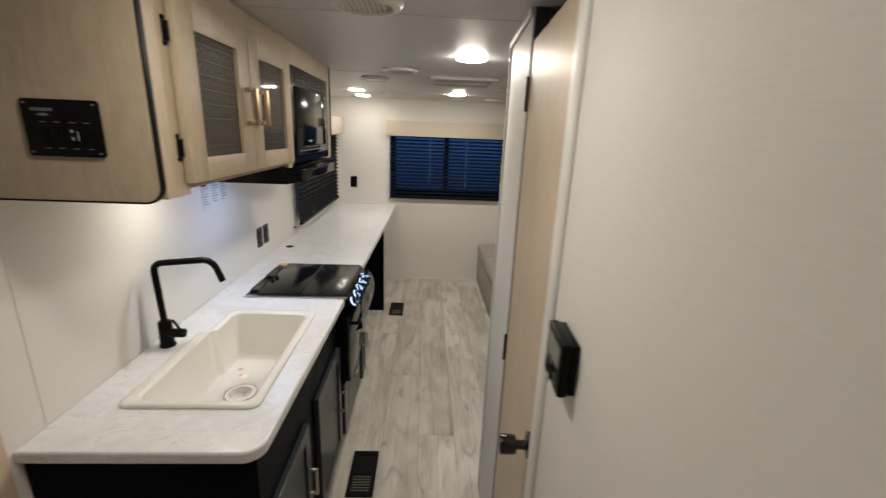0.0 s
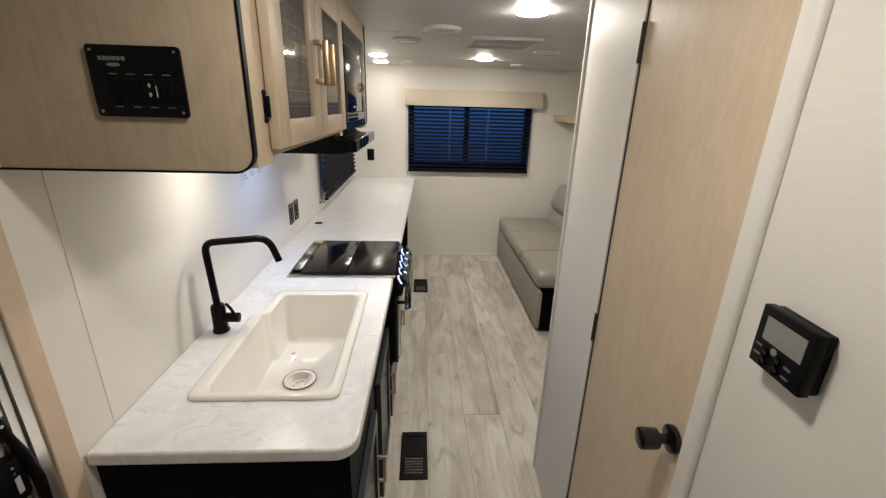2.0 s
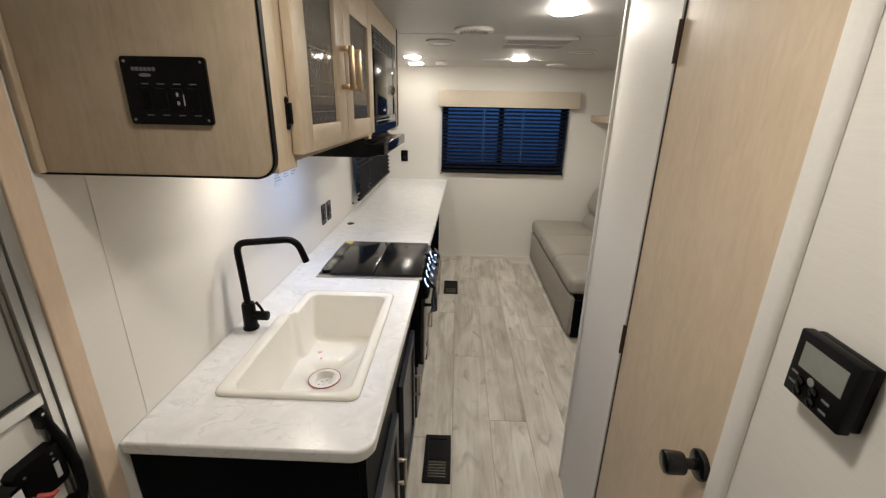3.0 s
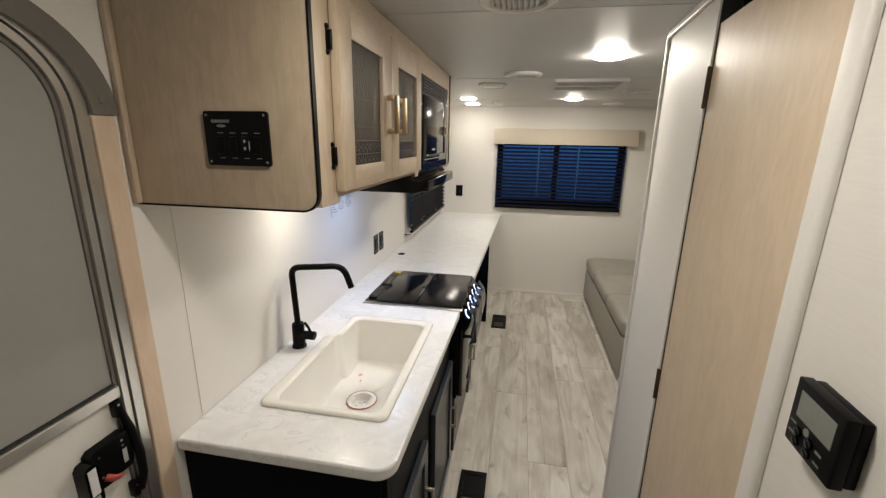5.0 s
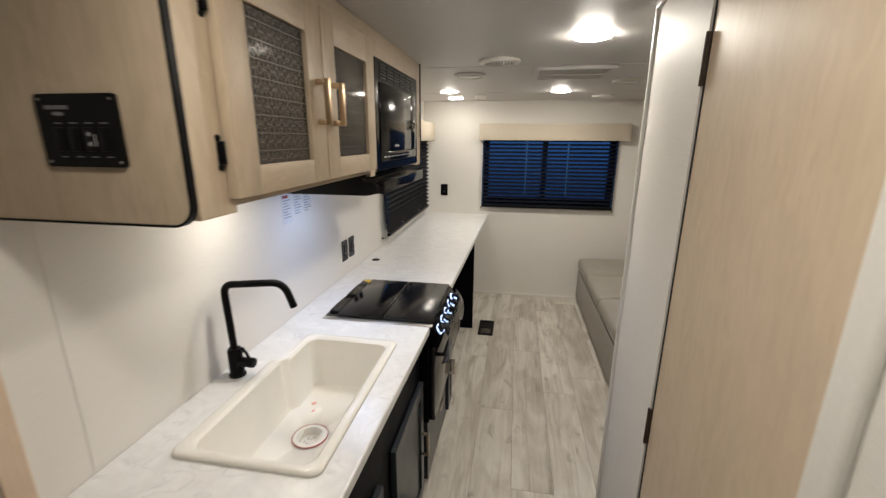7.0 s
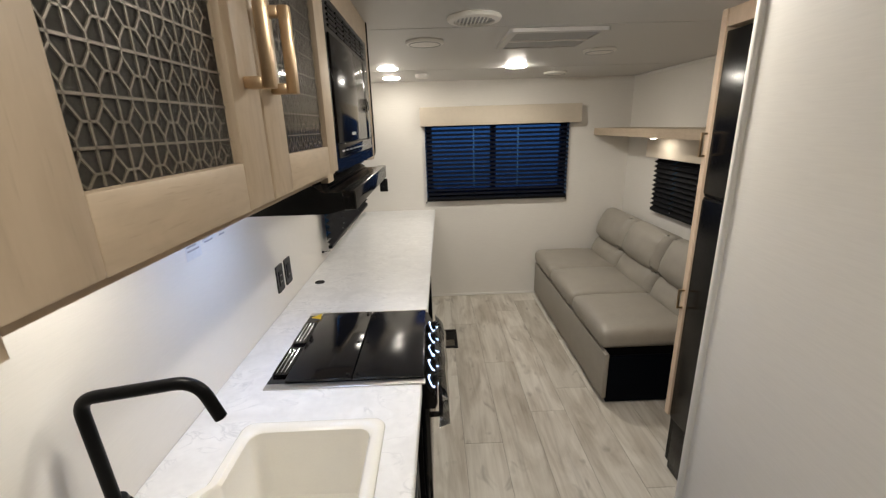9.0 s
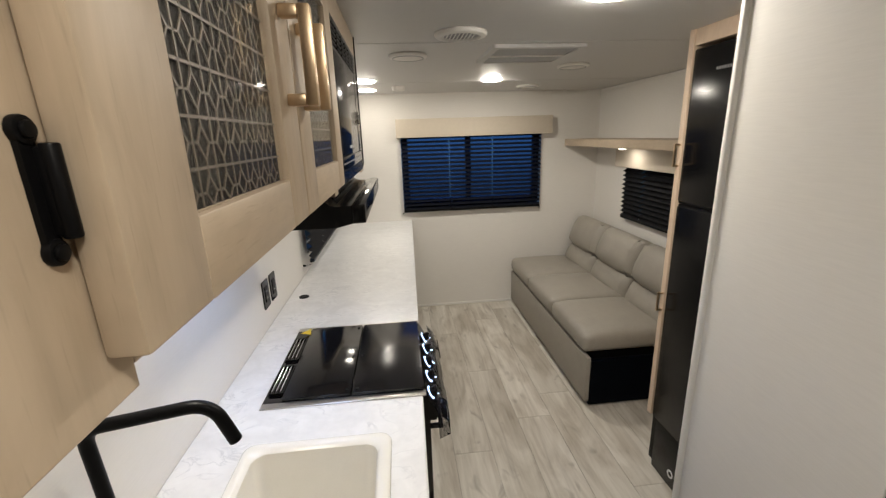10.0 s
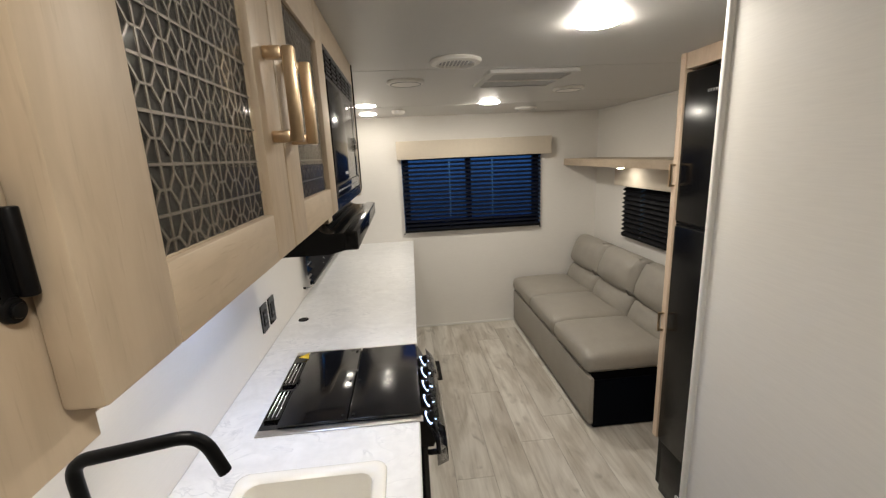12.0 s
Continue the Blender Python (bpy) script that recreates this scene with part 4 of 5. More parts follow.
def pleated_blind(side, u0, u1, z0, z1, out, cords, label, depth=0.022, pitch=0.0295, cloth=None, thin=None):
    """A pleated shade hung from z1 down to z0, its pleats standing out by depth, with cord slots."""
    def S(bm):
        return to_wall(bm, side)
    t = thing("pleated_blind", {"west": (XL + out, (u0 + u1) / 2, z0), "east": (XR - out, -(u0 + u1) / 2, z0), "north": ((u0 + u1) / 2, YR - out, z0)}[side], label, "blind", "pleated blinds")
    bm = bmesh.new()
    n = int((z1 - z0 - 0.02) / (pitch / 2))
    zs = [z0 + 0.02 + (z1 - z0 - 0.02) * k / n for k in range(n + 1)]
    cols = [u0] + [c + d for c in sorted(cords) for d in (-0.0042, 0.0042)] + [u1]
    for ci in range(len(cols) - 1):
        slot = ci % 2 == 1
        for k in range(n):
            if slot and k % 2 == 0:
                continue
            ya, yb = -out + (depth / 2 if k % 2 else -depth / 2), -out + (-depth / 2 if k % 2 else depth / 2)
            bm.faces.new([bm.verts.new(p) for p in ((cols[ci], ya, zs[k]), (cols[ci + 1], ya, zs[k]), (cols[ci + 1], yb, zs[k + 1]), (cols[ci], yb, zs[k + 1]))])
    # every second facet gets the other cloth, lit and shaded stripes by material
    for f in bm.faces:
        f.material_index = 1 if f.calc_center_median().z * 0 + (round((f.calc_center_median().z - zs[0]) / (zs[1] - zs[0]) - 0.5) % 2) else 0
    pl = part("pleats", S(bm), cloth or BLIND_DARK, t)
    pl.data.materials.append(thin or BLIND_DARK)
    part("bottom_rail", S(B(u0, -out - 0.012, z0, u1, -out + 0.012, z0 + 0.02, bev=0.003)), BLACKM, t)
    part("head_rail", S(B(u0, -out - 0.014, z1, u1, -out + 0.014, z1 + 0.02, bev=0.003)), BLACKM, t)
    for c in (u0 + 0.004, u1 - 0.004):
        s = 1 if c > (u0 + u1) / 2 else -1
        tb = tube(bmesh.new(), [(c, -out, z0 + 0.01), (c + 0.006 * s, -out + 0.004, z0 - 0.012), (c + 0.012 * s, -0.004, z0 - 0.016)], 0.0012, 6)
        cyl(tb, (c + 0.012 * s, -0.012, z0 - 0.016), "y", 0.006, 0.012, 10)
        part("cord_hold_down", S(tb), BLACKM, t, "small black cord hold-down")


def valance(side, u0, u1, z0, z1, out, label, thick=0.015):
    def S(bm):
        return to_wall(bm, side)
    t = thing("valance", {"west": (XL + out / 2, (u0 + u1) / 2, z0), "east": (XR - out / 2, -(u0 + u1) / 2, z0), "north": ((u0 + u1) / 2, YR - out / 2, z0)}[side], label, "valance", "padded window valances")
    part("board", S(B(u0, -out, z0, u1, -out + thick, z1, bev=0.005)), VALANCE, t, "", True)
    ends = bmesh.new()
    for a, b in ((u0, u0 + thick), (u1 - thick, u1)):
        box(ends, a, -out + thick, z0, b, -0.0005, z1, bev=0.003)
    tagged(part("return", S(ends), VALANCE, t), kind="stuff")
    part("top", S(B(u0 + thick, -out + thick, z1 - 0.012, u1 - thick, -0.0005, z1 - 0.001)), VALANCE, t)


window(1, "north", BW[0], BW[1], BW[2], BW[3], [0.168], (0.055, 0.058, 0.10))
pleated_blind("north", -0.447, 0.846, 0.967, 1.70, 0.035, [-0.012, 0.386], "dark pleated blind lit blue from outside, fully lowered", 0.026, 0.0375, BLIND, BLIND_LIT)
valance("north", -0.483, 0.93, 1.637, 1.795, 0.095, "beige cloth-covered valance above the rear window")
window(2, "west", LW[0], LW[1], LW[2], LW[3], [3.97], (0.006, 0.03, 0.02))
pleated_blind("west", 3.30, 4.70, 0.955, 1.70, 0.05, [3.7, 4.3], "dark pleated blind above the worktop, fully lowered", 0.03, 0.0375, BLIND_DARK, BLIND)
valance("west", 3.30, 4.70, 1.63, 1.80, 0.13, "beige cloth-covered valance above the side window")
window(3, "east", -RW[1], -RW[0], RW[2], RW[3], [-3.5])
pleated_blind("east", -4.17, -3.01, 0.94, 1.45, 0.045, [-3.9, -3.3], "dark pleated blind behind the sofa, fully lowered", 0.03, 0.036)
valance("east", -4.20, -2.98, 1.36, 1.517, 0.12, "beige cloth-covered valance below the shelf")

# ---- shelf over the sofa, with its lamp ----
shelf = thing("wall_shelf", (1.25, 3.7, 1.50), "light oak overhead shelf along the wall above the sofa", "shelf")
part("board", outline(bmesh.new(), rounded(1.075, 2.64, XR - 0.001, YR - 0.002, (0.0, 0.0, 0.0, 0.03), 5), "z", 1.522, 1.580), WOOD_Y, shelf)
pk = thing("puck_light", (1.17, 3.886, 1.512), "small lit puck light under the shelf", "light")
part("rim", lathe(bmesh.new(), [(0.0, 0.0095), (0.036, 0.0095), (0.036, 0.001), (0.030, -0.002)], (1.17, 3.886, 1.512)), PLASTICW, pk, "", True)
part("lens", lathe(bmesh.new(), [(0.030, 0.0), (0.024, -0.004), (0, -0.006)], (1.17, 3.886, 1.512)), PUCK, pk, "glowing lens", True)


# ---- sofa ----
def cushion(name, parent, x0, x1, y0, y1, z0, z1, puff=0.02, tilt=None, bev=0.035, label=""):
    """A padded block with soft edges and a crowned top."""
    bm = bmesh.new()
    nx, ny = 10, 10
    bmesh.ops.create_grid(bm, x_segments=nx, y_segments=ny, size=0.5)
    top = bm.verts[:]
    r = bmesh.ops.extrude_face_region(bm, geom=bm.faces[:])
    low = [v for v in r["geom"] if isinstance(v, bmesh.types.BMVert)]
    rnd = random.Random(int(1000 * (x0 + y0 + z0)))
    ph = [rnd.uniform(0, 6.28) for _ in range(4)]
    for v in top + low:
        u, w = 2 * v.co.x, 2 * v.co.y
        up = v in top
        edge = max(abs(u), abs(w))
        crown = (1 - abs(u) ** 3) * (1 - abs(w) ** 3)
        crease = 0.003 * math.sin(7 * u + ph[0]) * math.sin(5 * w + ph[1]) * (1 - edge ** 4)
        v.co = Vector(((x0 + x1) / 2 + u * (x1 - x0) / 2, (y0 + y1) / 2 + w * (y1 - y0) / 2,
                       (z1 - puff + puff * crown + crease) if up else z0))
    bmesh.ops.recalc_face_normals(bm, faces=bm.faces[:])
    sharp = [e for e in bm.edges if len(e.link_faces) == 2 and e.calc_face_angle(0) > radians(50)]
    bmesh.ops.bevel(bm, geom=sharp, offset=bev, segments=4, affect="EDGES", profile=0.6)
    if tilt is not None:
        bm.transform(tilt)
    return part(name, bm, LEATHER, parent, label, True)


def sofa():
    t = thing("sofa", (0.98, 3.85, 0), "taupe leatherette three-seat sofa with dark end panel", "sofa")
    y0, y1, x0 = 3.024, 4.73, 0.578
    part("front_panel", B(x0, y0, 0.035, x0 + 0.03, y1, 0.335, bev=0.008), LEATHER, t, "padded front panel", True)
    part("end_panel", B(x0 + 0.03, y0 + 0.002, 0.012, 1.36, y0 + 0.022, 0.312, bev=0.002), NAVY, t, "dark navy end panel")
    part("base_frame", B(x0 + 0.03, y0 + 0.03, 0.05, 1.36, y1, 0.30), BLACKM, t)
    part("seat_deck", B(x0 + 0.031, y0 + 0.05, 0.30, 1.3, y1, 0.3455), BLACKM, t)
    for xx in (x0 + 0.06, 1.30):
        for yy in (y0 + 0.05, y1 - 0.05):
            part("foot", cyl(bmesh.new(), (xx, yy, 0), "z", 0.02, 0.052, 12), BLACKM, t)
    ys = [3.05, 3.62, 4.18, 4.73]
    for a, b in zip(ys, ys[1:]):
        cushion("seat_cushion", t, x0 - 0.010, 1.14, a + 0.002, b - 0.002, 0.346, 0.497, 0.030, None, 0.050)
        # back cushion in two pads: a head pad above a lumbar pad
        lean = Matrix.Translation((1.03, 0, 0.45)) @ Matrix.Rotation(radians(22), 4, "Y")
        for h0, h1, th in ((0.0, 0.20, 0.165), (0.185, 0.480, 0.215)):
            m = lean @ Matrix(((0, 0, -1, 0.185), (0, 1, 0, 0), (1, 0, 0, 0), (0, 0, 0, 1)))
            cushion("back_cushion", t, h0, h1, a + 0.005, b - 0.005, 0.0, th, 0.075 if h0 > 0.1 else 0.062, m, 0.065)


sofa()


# ---- refrigerator and its housing ----
def fridge():
    t = thing("refrigerator", (1.05, 2.17, 0), "tall glossy black two-door refrigerator", "refrigerator")
    y0, y1, x = 1.80, 2.555, 0.70
    part("body", B(x + 0.045, y0, 0.28, 1.36, y1 - 0.004, 1.935), BLACKM, t)
    for z0, z1 in ((1.345, 1.937), (0.285, 1.325)):
        d = part("door", B(x, y0, z0, x + 0.044, y1, z1, bev=0.006), FRIDGE, t, "glossy black door", True)
        part("grip_edge", B(x + 0.006, y0 + 0.01, z0 - 0.008 if z0 > 1 else z1 + 0.0, x + 0.04, y1 - 0.002, z0 if z0 > 1 else z1 + 0.008), BLACKM, d)
    part("kick_panel", B(x + 0.012, y0, 0.005, 1.36, y1 - 0.02, 0.282, bev=0.003), FRIDGE, t, "black lower vent panel", True)
    lg = bmesh.new()
    for k in range(10):
        box(lg, x - 0.0006, 2.30 + 0.013 * k, 1.845, x + 0.001, 2.309 + 0.013 * k, 1.856)
    part("emblem", lg, DIMP, t, "grey maker's lettering bars")
    part("badge", ring(bmesh.new(), rounded(2.375, 0.055, 2.415, 0.095, 0.0198, 6), rounded(2.383, 0.063, 2.407, 0.087, 0.0118, 6), "x", x + 0.0105, x + 0.0125), WHITEP, t, "round white sticker")


fridge()
hous = thing("fridge_housing", (1.05, 2.6, 0), "light oak housing panel round the refrigerator", "cabinet")
part("side_panel", B(0.695, 2.559, 0.285, XR - 0.001, 2.588, ZC - 0.001, bev=0.002), STRIPWOOD, hous)
part("lower_side_panel", B(0.74, 2.545, 0.0, XR - 0.001, 2.60, 0.284), FRIDGE, hous, "black lower panel")
part("top_panel", B(0.70, 1.78, 1.95, XR - 0.001, 2.558, ZC - 0.001, bev=0.002), STRIPWOOD, hous)
for za, zb in ((1.493, 1.578), (0.84, 0.92)):
    bar_pull(hous, (0.695, 2.570, za), (0.695, 2.570, zb), (-0.022, 0, 0), BRASS, 0.009, "handle", "brushed brass bracket handle")


# ---- ceiling fittings ----
def ceiling_lamp(x, y, lens):
    t = thing("ceiling_lamp", (x, y, ZC), "round white ceiling lamp, lit warm", "lamp", "ceiling lamps")
    part("rim", lathe(bmesh.new(), [(0.0695, -0.0005), (0.070, -0.003), (0.0685, -0.0048), (0.0665, -0.0048)], (x, y, ZC)), PLASTICW, t, "", True)
    part("lens", lathe(bmesh.new(), [(0.0668, -0.0045), (0.066, -0.007), (0.058, -0.011), (0.042, -0.0135), (0.0, -0.0148)], (x, y, ZC)), lens, t, "glowing frosted lens", True)
    return t


lamp = ceiling_lamp(0.132, 2.134, LENS)
copy_thing(lamp, Matrix.Translation((0.198, 3.91, ZC)))
lamp_soft = ceiling_lamp(-0.660, 3.88, LENS_SOFT)
copy_thing(lamp_soft, Matrix.Translation((-0.685, 4.42, ZC)))
ceiling_lamp(-0.30, 0.765, LENS_ENTRY)


def air_vent(x, y):
    t = thing("ceiling_vent", (x, y, ZC), "round white ceiling air vent with louvres", "vent", "ceiling air vents")
    part("rim", lathe(bmesh.new(), [(0.098, -0.0005), (0.100, -0.006), (0.094, -0.014), (0.075, -0.018), (0.070, -0.012)], (x, y, ZC)), PLASTICW, t, "", True)
    part("throat", lathe(bmesh.new(), [(0.070, -0.008), (0.0, -0.007)], (x, y, ZC)), GREYP, t, "grey throat")
    for k in range(9):
        u = -0.056 + 0.014 * k
        h = math.sqrt(0.069 ** 2 - u * u)
        bm = B(-0.002, -h, -0.018, 0.002, h, -0.008)
        bm.transform(Matrix.Translation((x + u, y, ZC)) @ Matrix.Rotation(radians(35), 4, "Y") @ Matrix.Translation((0, 0, 0)))
        part("louvre", bm, PLASTICW, t)
    return t


av = air_vent(-0.214, 2.59)
copy_thing(av, Matrix.Translation((-0.232, 1.37, ZC)))


def speaker(x, y):
    t = thing("ceiling_speaker", (x, y, ZC), "round flat white ceiling speaker", "speaker", "ceiling speakers")
    part("grille", lathe(bmesh.new(), [(0.088, -0.0005), (0.090, -0.008), (0.084, -0.014), (0.05, -0.017), (0, -0.018)], (x, y, ZC)), PLASTICW, t, "", True)
    part("ring", lathe(bmesh.new(), [(0.074, -0.0145), (0.074, -0.0172), (0.070, -0.0175), (0.070, -0.015)], (x, y, ZC)), GREYP, t, "grey ring", True)
    return t


sp = speaker(-0.400, 3.01)
for x, y in ((0.548, 3.37), (0.588, 4.35)):
    copy_thing(sp, Matrix.Translation((x, y, ZC)))

sm = thing("smoke_detector", (-0.443, 4.24, ZC), "small white smoke detector on the ceiling", "smoke detector")
part("body", lathe(bmesh.new(), [(0.05, -0.0005), (0.05, -0.018), (0.044, -0.030), (0.0, -0.034)], (-0.443, 4.24, ZC)), PLASTICW, sm, "", True)

hatch = thing("roof_vent", (0.16, 2.96, ZC), "square white roof vent frame with closed lid", "roof vent")
hx0, hx1, hy0, hy1 = -0.045, 0.375, 2.79, 3.20
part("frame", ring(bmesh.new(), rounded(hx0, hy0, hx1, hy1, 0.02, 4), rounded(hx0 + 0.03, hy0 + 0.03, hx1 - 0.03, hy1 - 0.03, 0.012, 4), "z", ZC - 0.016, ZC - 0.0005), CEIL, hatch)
part("lid", B(hx0 + 0.031, hy0 + 0.031, ZC - 0.012, hx1 - 0.031, hy1 - 0.031, ZC - 0.004, bev=0.003), GREYP, hatch, "grey smoked vent lid")
part("screen_bar", B(hx0 + 0.03, 2.99, ZC - 0.018, hx1 - 0.03, 3.00, ZC - 0.012), PLASTICW, hatch)
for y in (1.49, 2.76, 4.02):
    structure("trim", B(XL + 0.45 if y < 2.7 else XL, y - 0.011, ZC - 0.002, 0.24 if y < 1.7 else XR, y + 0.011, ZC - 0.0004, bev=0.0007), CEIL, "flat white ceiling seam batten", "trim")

# cove strips and wall seams
structure("trim", B(XL, YR - 0.012, 0.0, XR, YR - 0.0005, 0.022, bev=0.003), TRIMW, "narrow white base strip", "baseboard")
structure("trim", B(XR - 0.012, 2.62, ZC - 0.018, XR - 0.0005, YR - 0.013, ZC - 0.001, bev=0.004), TRIMW, "narrow white cove strip", "trim")
structure("trim", B(XL + 0.0003, 1.109, CZ + 0.001, XL + 0.0013, 1.113, CBZ - 0.006), WALL_X, "thin wall panel seam", "trim")


# ---- outlets, stickers, thermostat ----
def outlet(side, u, z, label, switch=False):
    t = thing("wall_outlet", {"west": (XL, u, z), "north": (u, YR, z)}[side], label, "outlet", "black wall outlets")
    def S(bm):
        return to_wall(bm, side)
    part("plate", S(outline(bmesh.new(), rounded(u - 0.036, z, u + 0.036, z + 0.118, 0.005, 3), "y", -0.006, -0.0005)), BLACK, t, "", True)
    part("insert", S(B(u - 0.017, -0.0085, z + 0.026, u + 0.017, -0.0055, z + 0.092, bev=0.001)), BLACKM, t)
    sl = bmesh.new()
    for zz in (z + 0.040, z + 0.068):
        if switch and zz > z + 0.05:
            continue
        for du in (-0.006, 0.005):
            box(sl, u + du, -0.0092, zz, u + du + 0.002, -0.0082, zz + 0.009)
    part("slot", S(sl), GREYP, t, "pale contact slots")


outlet("west", 2.61, 0.97, "black double outlet above the worktop")
outlet("west", 2.71, 0.97, "black switched outlet above the worktop", True)
outlet("north", -0.845, 1.07, "black outlet on the rear wall", True)
for k, (y, z0, z1) in enumerate(((2.01, 1.30, 1.425), (2.10, 1.33, 1.43), (2.185, 1.34, 1.43))):
    st = thing("warning_label", (XL, y, z0), "small white printed warning label on the wall", "label", "warning labels")
    part("sheet", B(XL + 0.0004, y, z0, XL + 0.0012, y + 0.075, z1), WHITEP, st)
    mk = bmesh.new()
    for j in range(7):
        box(mk, XL + 0.0011, y + 0.008, z1 - 0.03 - j * 0.012, XL + 0.0016, y + 0.066 - 0.012 * ((j * 5 + k) % 3), z1 - 0.025 - j * 0.012)
    part("text_bar", mk, GREYP, st, "grey lines of unreadable print")
    part("heading", B(XL + 0.0011, y + 0.005, z1 - 0.018, XL + 0.0016, y + 0.05, z1 - 0.006), REDP if k == 0 else GREYP, st, "heading bar")


def thermostat():
    s0, z0, w, h = 1.059, 1.316, 0.087, 0.085
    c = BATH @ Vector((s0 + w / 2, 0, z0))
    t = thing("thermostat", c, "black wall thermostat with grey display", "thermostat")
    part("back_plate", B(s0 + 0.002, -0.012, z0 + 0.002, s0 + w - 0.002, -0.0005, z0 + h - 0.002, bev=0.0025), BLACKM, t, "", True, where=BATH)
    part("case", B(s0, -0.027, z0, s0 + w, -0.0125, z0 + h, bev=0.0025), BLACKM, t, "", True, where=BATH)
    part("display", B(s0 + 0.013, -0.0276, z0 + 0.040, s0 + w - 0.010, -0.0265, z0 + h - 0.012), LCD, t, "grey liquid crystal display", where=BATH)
    for du, dz in ((0.024, 0.024), (0.024, 0.011), (0.046, 0.024), (0.046, 0.011)):
        part("button", cyl(bmesh.new(), (s0 + du, -0.030, z0 + dz), "y", 0.006, 0.0035, 16, bev=0.001), BLACK, t, "", True, where=BATH)
    part("sensor", cyl(bmesh.new(), (s0 + 0.037, -0.0278, z0 + 0.032), "y", 0.005, 0.001, 18), LCD, t, "", where=BATH)
    mk = bmesh.new()
    for a, z in ((0.006, 0.028), (0.006, 0.015), (0.057, 0.022), (0.057, 0.009)):
        box(mk, s0 + a, -0.0274, z0 + z, s0 + a + 0.011, -0.0268, z0 + z + 0.003)
    tagged(part("marking", mk, DIMP, t, "pale button captions", where=BATH), kind="stuff")


thermostat()


# ---- floor registers ----
def register(x, y, turn, label):
    t = thing("floor_register", (x, y, 0), label, "floor register", "floor registers")
    part("frame", ring(bmesh.new(), rounded(x - 0.066, y - 0.145, x + 0.066, y + 0.145, 0.004, 3), rounded(x - 0.045, y - 0.118, x + 0.045, y + 0.118, 0.003, 3), "z", 0.0, 0.008), BLACKM, t)
    # flat dark sheet on the planks, painted shade of the open duct
    part("well", B(x - 0.046, y - 0.119, 0.0004, x + 0.046, y + 0.119, 0.0012), SHADE_DARK, t)
    part("damper", B(x - 0.045, y - 0.012, 0.0012, x + 0.045, y + 0.118, 0.004), BLACKM, t, "solid black damper half")
    for k in range(6):
        yy = y - 0.112 + 0.0165 * k
        part("slat", B(x - 0.042, yy, 0.0012, x + 0.042, yy + 0.004, 0.0065, bev=0.001), SLAT, t, "worn metal slat")


register(-0.336, 1.856, 0, "black metal floor register with slats")
register(-0.305, 3.888, 0, "black metal floor register near the rear wall")


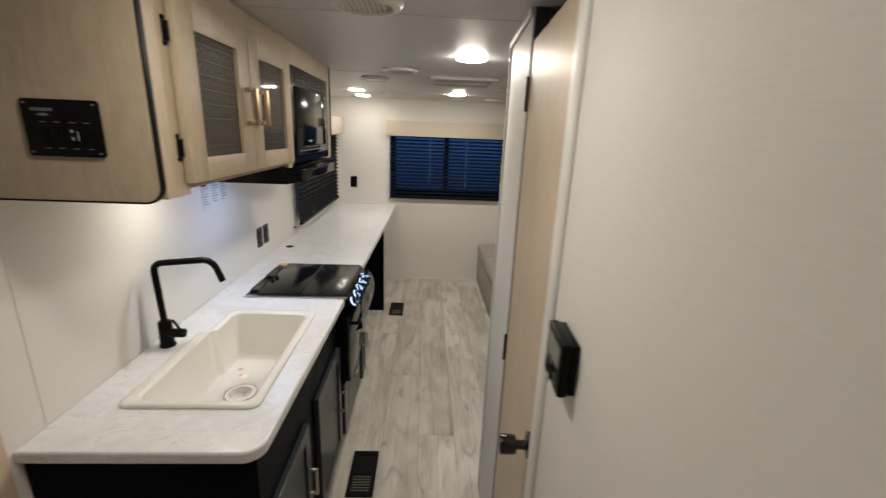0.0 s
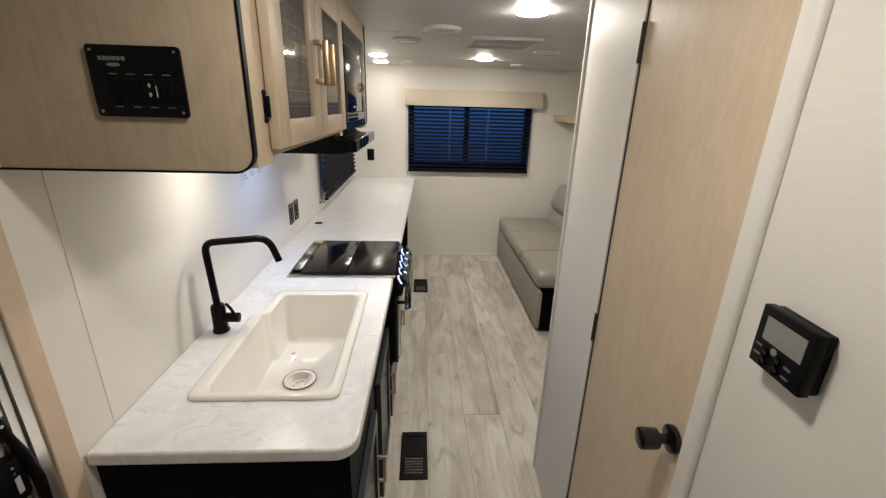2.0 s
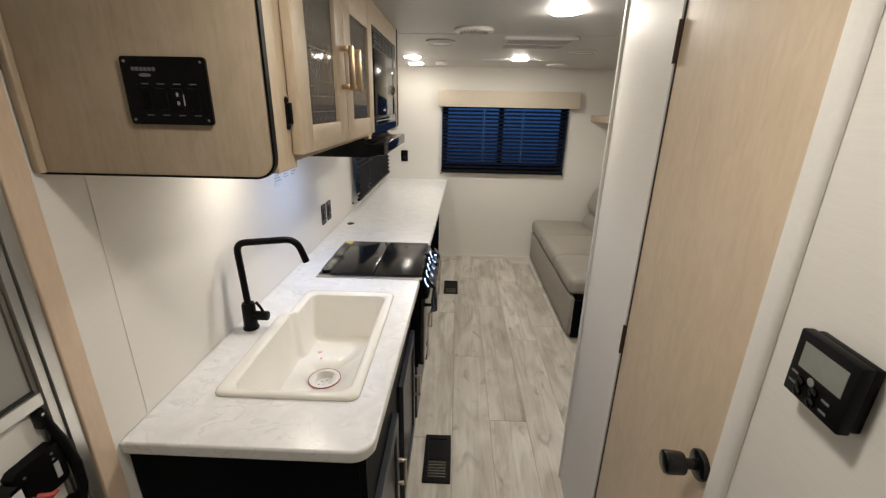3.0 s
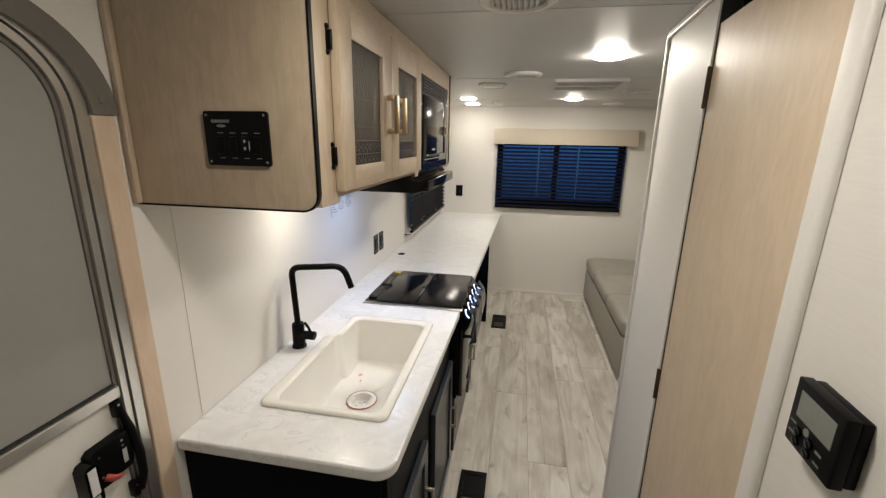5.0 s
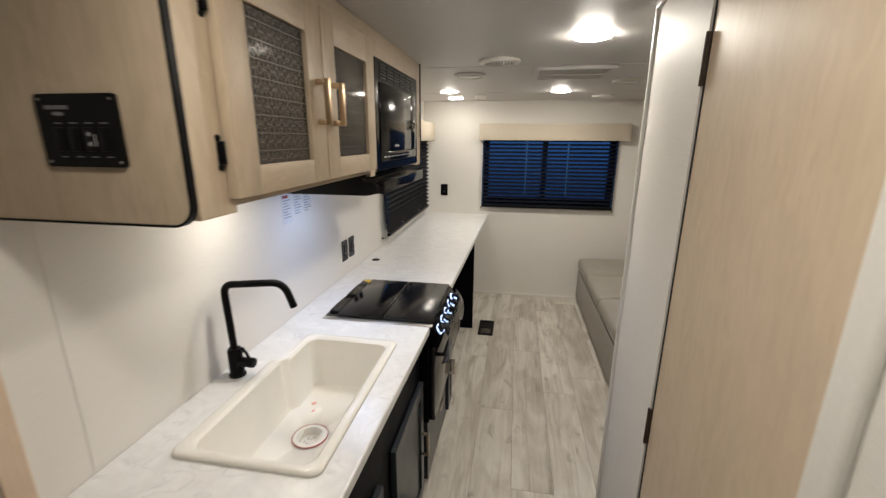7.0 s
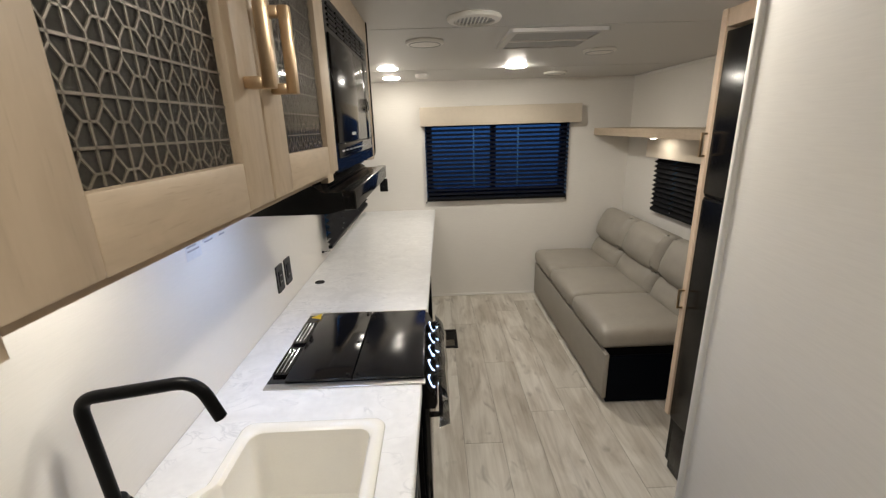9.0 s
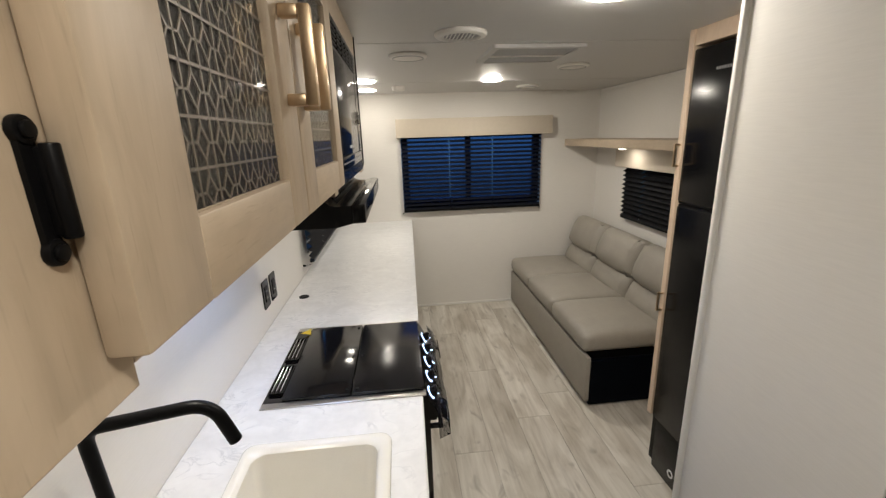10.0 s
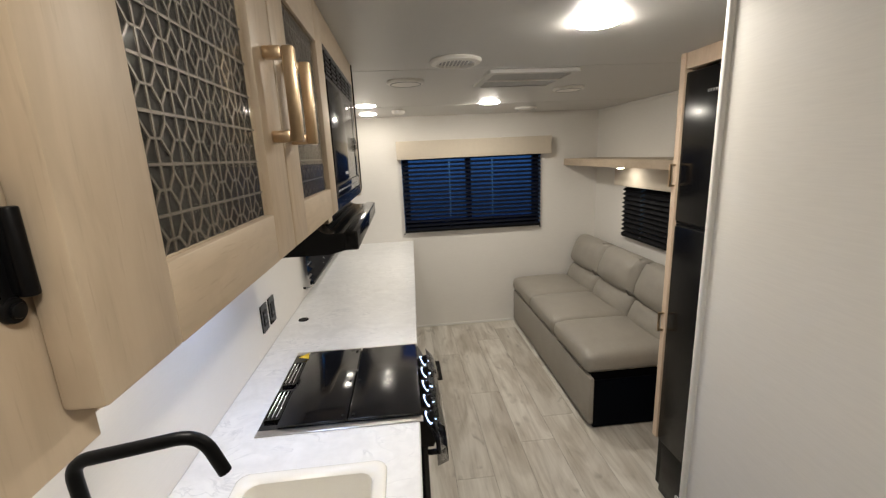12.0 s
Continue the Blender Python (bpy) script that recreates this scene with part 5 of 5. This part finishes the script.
# ---- entry door ----
def entry_door():
    yc0, yc1, zc, x = 0.425, 0.752, 1.70, XL
    def arch(grow, z0):
        return rounded(yc0 - grow, z0, yc1 + grow, zc + grow, (0.0, 0.0, grow, grow), 12)
    d = structure("door_2", ring(bmesh.new(), arch(0.188, 0.0), arch(0.165, 0.012), "x", x - 0.045, x + 0.006), ALU, "closed trailer entry door with a shaded screen", "door", True)
    part("gasket", ring(bmesh.new(), arch(0.1645, 0.0125), arch(0.1622, 0.0163), "x", x - 0.04, x - 0.001), GASKET_GAP, d, "black rubber gasket", True)
    part("screen_frame", ring(bmesh.new(), arch(0.162, 0.0165), arch(0.147, 0.056), "x", x - 0.04, x + 0.001), ALU, d, "", True)
    part("inner_gasket", ring(bmesh.new(), arch(0.1455, 0.0575), arch(0.138, 0.066), "x", x - 0.04, x - 0.007), GREYTRIM, d, "grey screen spline", True)
    part("shade_screen", outline(bmesh.new(), rounded(yc0 - 0.1375, 1.122, yc1 + 0.1375, zc + 0.1375, (0, 0, 0.1375, 0.1375), 12), "x", x - 0.024, x - 0.012), SHADE, d, "grey roller shade behind the screen")
    part("cross_rail", B(x - 0.04, yc0 - 0.142, 1.094, x + 0.002, yc1 + 0.142, 1.121, bev=0.002), ALU, d, "aluminium cross rail")
    part("rail_gasket", B(x - 0.012, yc0 - 0.1375, 1.1215, x - 0.004, yc1 + 0.1375, 1.1255), GASKET_GAP, d, "black rubber strip above the rail")
    part("lower_panel", B(x - 0.04, yc0 - 0.1375, 0.067, x - 0.014, yc1 + 0.1375, 1.0935), PLASTICW, d, "white lower door panel")
    body = [(0.798, 0.93), (0.812, 0.918), (0.842, 0.915), (0.852, 0.922), (0.882, 0.922), (0.888, 0.93), (0.889, 1.004), (0.881, 1.014), (0.808, 1.014), (0.798, 1.006)]
    lt = part("latch", outline(bmesh.new(), body, "x", x - 0.0135, x + 0.010), BLACKM, d, "black door latch plate", True)
    grip = [(0.777, 0.908), (0.783, 0.897), (0.798, 0.895), (0.806, 0.906), (0.806, 0.985), (0.797, 0.998), (0.783, 0.996), (0.777, 0.986)]
    part("latch_handle", outline(bmesh.new(), grip, "x", x - 0.0135, x + 0.018), BLACK, lt, "", True)
    part("label_tag", B(x + 0.0175, 0.782, 0.925, x + 0.0192, 0.799, 0.988), WHITEP, lt, "white label")
    part("label_tag", B(x + 0.0175, 0.787, 0.905, x + 0.0188, 0.797, 0.921), GREYP, lt, "small printed label")
    part("label_tag", B(x + 0.0095, 0.865, 0.940, x + 0.0112, 0.875, 0.975), GREYP, lt, "pale label")
    for yy, zz in ((0.815, 0.995), (0.815, 0.945), (0.868, 0.998), (0.868, 0.985)):
        part("screw", cyl(bmesh.new(), (x + 0.0098, yy, zz), "x", 0.0028, 0.0014, 10), STEEL, lt)
    part("lock_lever", tube(bmesh.new(), [(x + 0.008, 0.822, 0.938), (x + 0.018, 0.828, 0.934), (x + 0.020, 0.838, 0.928), (x + 0.016, 0.852, 0.924)], [0.008, 0.0075, 0.0055, 0.003], 12), REDP, lt, "red lock lever", True)
    strap = [(x + 0.001, 0.884, 1.078), (x + 0.004, 0.887, 1.05), (x + 0.010, 0.896, 1.00), (x + 0.013, 0.902, 0.94), (x + 0.011, 0.902, 0.88), (x + 0.006, 0.894, 0.84)]
    part("closer_bar", tube(bmesh.new(), strap, [0.007, 0.008, 0.0095, 0.010, 0.0095, 0.008], 12), BLACKM, d, "black check strap", True)
    for yy, zz in ((0.882, 1.068), (0.886, 0.846)):
        part("closer_bracket", B(x - 0.0135, yy - 0.008, zz - 0.020, x + 0.006, yy + 0.008, zz + 0.022, bev=0.004), BLACKM, d, "", True)
        part("screw", cyl(bmesh.new(), (x + 0.0058, yy - 0.001, zz + 0.012), "x", 0.003, 0.0014, 10), STEEL, d)
    # moulded head trim and wooden jamb strips
    tr = thing("door_head_trim", (XL, 0.59, 1.705), "grey moulded arched trim above the entry door", "trim", "", "structure")
    pts = []
    for y, a0, a1 in ((yc1, 0, 90), (yc0, 90, 180)):
        pts += [(y + 0.245 * math.cos(radians(a0 + (a1 - a0) * k / 12)), 1.705 + 0.205 * math.sin(radians(a0 + (a1 - a0) * k / 12))) for k in range(13)]
    for y, a0, a1 in ((yc0, 180, 90), (yc1, 90, 0)):
        pts += [(y + 0.1895 * math.cos(radians(a0 + (a1 - a0) * k / 12)), 1.705 + 0.1885 * 0.86 * math.sin(radians(a0 + (a1 - a0) * k / 12))) for k in range(13)]
    part("arch", outline(bmesh.new(), pts, "x", XL + 0.0065, XL + 0.016), GREYTRIM, tr)
    part("screw_cap", cyl(bmesh.new(), (XL + 0.015, 0.967, 1.735), "x", 0.009, 0.003, 18, bev=0.001), GREYTRIM, tr, "", True)
    for a, b in ((0.942, 0.992), (0.185, 0.235)):
        structure("trim", B(XL + 0.0005, a, 0.0, XL + 0.012, b, 1.705, bev=0.003), STRIPWOOD, "light oak strip beside the entry door", "trim")


entry_door()

# under-cupboard light over the sink
uc = thing("under_cupboard_light", (-0.86, 1.60, CBZ), "slim light under the wall cupboard, lit", "light")
part("rim", lathe(bmesh.new(), [(0.0, 0.011), (0.036, 0.011), (0.036, 0.001), (0.030, -0.002)], (-0.86, 1.60, CBZ)), PLASTICW, uc, "", True)
part("lens", lathe(bmesh.new(), [(0.030, 0.0), (0.024, -0.004), (0, -0.006)], (-0.86, 1.60, CBZ)), PUCK_SINK, uc, "glowing lens", True)

# ---- floor planks ----
def planks():
    w, length = 0.205, 1.39
    x = -0.06 - w * 5
    row = 0
    meshes = {}
    joints = (2.31, 3.02, 1.86, 3.38, 2.745, 2.133, 2.98, 3.195, 2.42, 3.60, 2.05, 2.80, 3.3)      # one end joint of each row
    while x < XR:
        y = joints[row % 13] - 4 * length
        while y < YR:
            a, b = max(y, YF), min(y + length, YR)
            x0, x1 = max(x, XL), min(x + w, XR)
            if b - a > 0.02 and x1 - x0 > 0.02:
                key = (round(x1 - x0, 4), round(b - a, 4))
                if key not in meshes:
                    bm = bmesh.new()
                    box(bm, -key[0] / 2 + 0.0007, -key[1] / 2 + 0.0007, -0.0034, key[0] / 2 - 0.0007, key[1] / 2 - 0.0007, 0.0, bev=0.0007, seg=1)
                    me = bpy.data.meshes.new("plank")
                    bm.to_mesh(me)
                    bm.free()
                    me.materials.append(PLANK)
                    meshes[key] = me
                ob = new("plank", meshes[key])
                ob.location = ((x0 + x1) / 2, (a + b) / 2, 0)
                ob.parent = floor
            y += length
        x += w
        row += 1


planks()
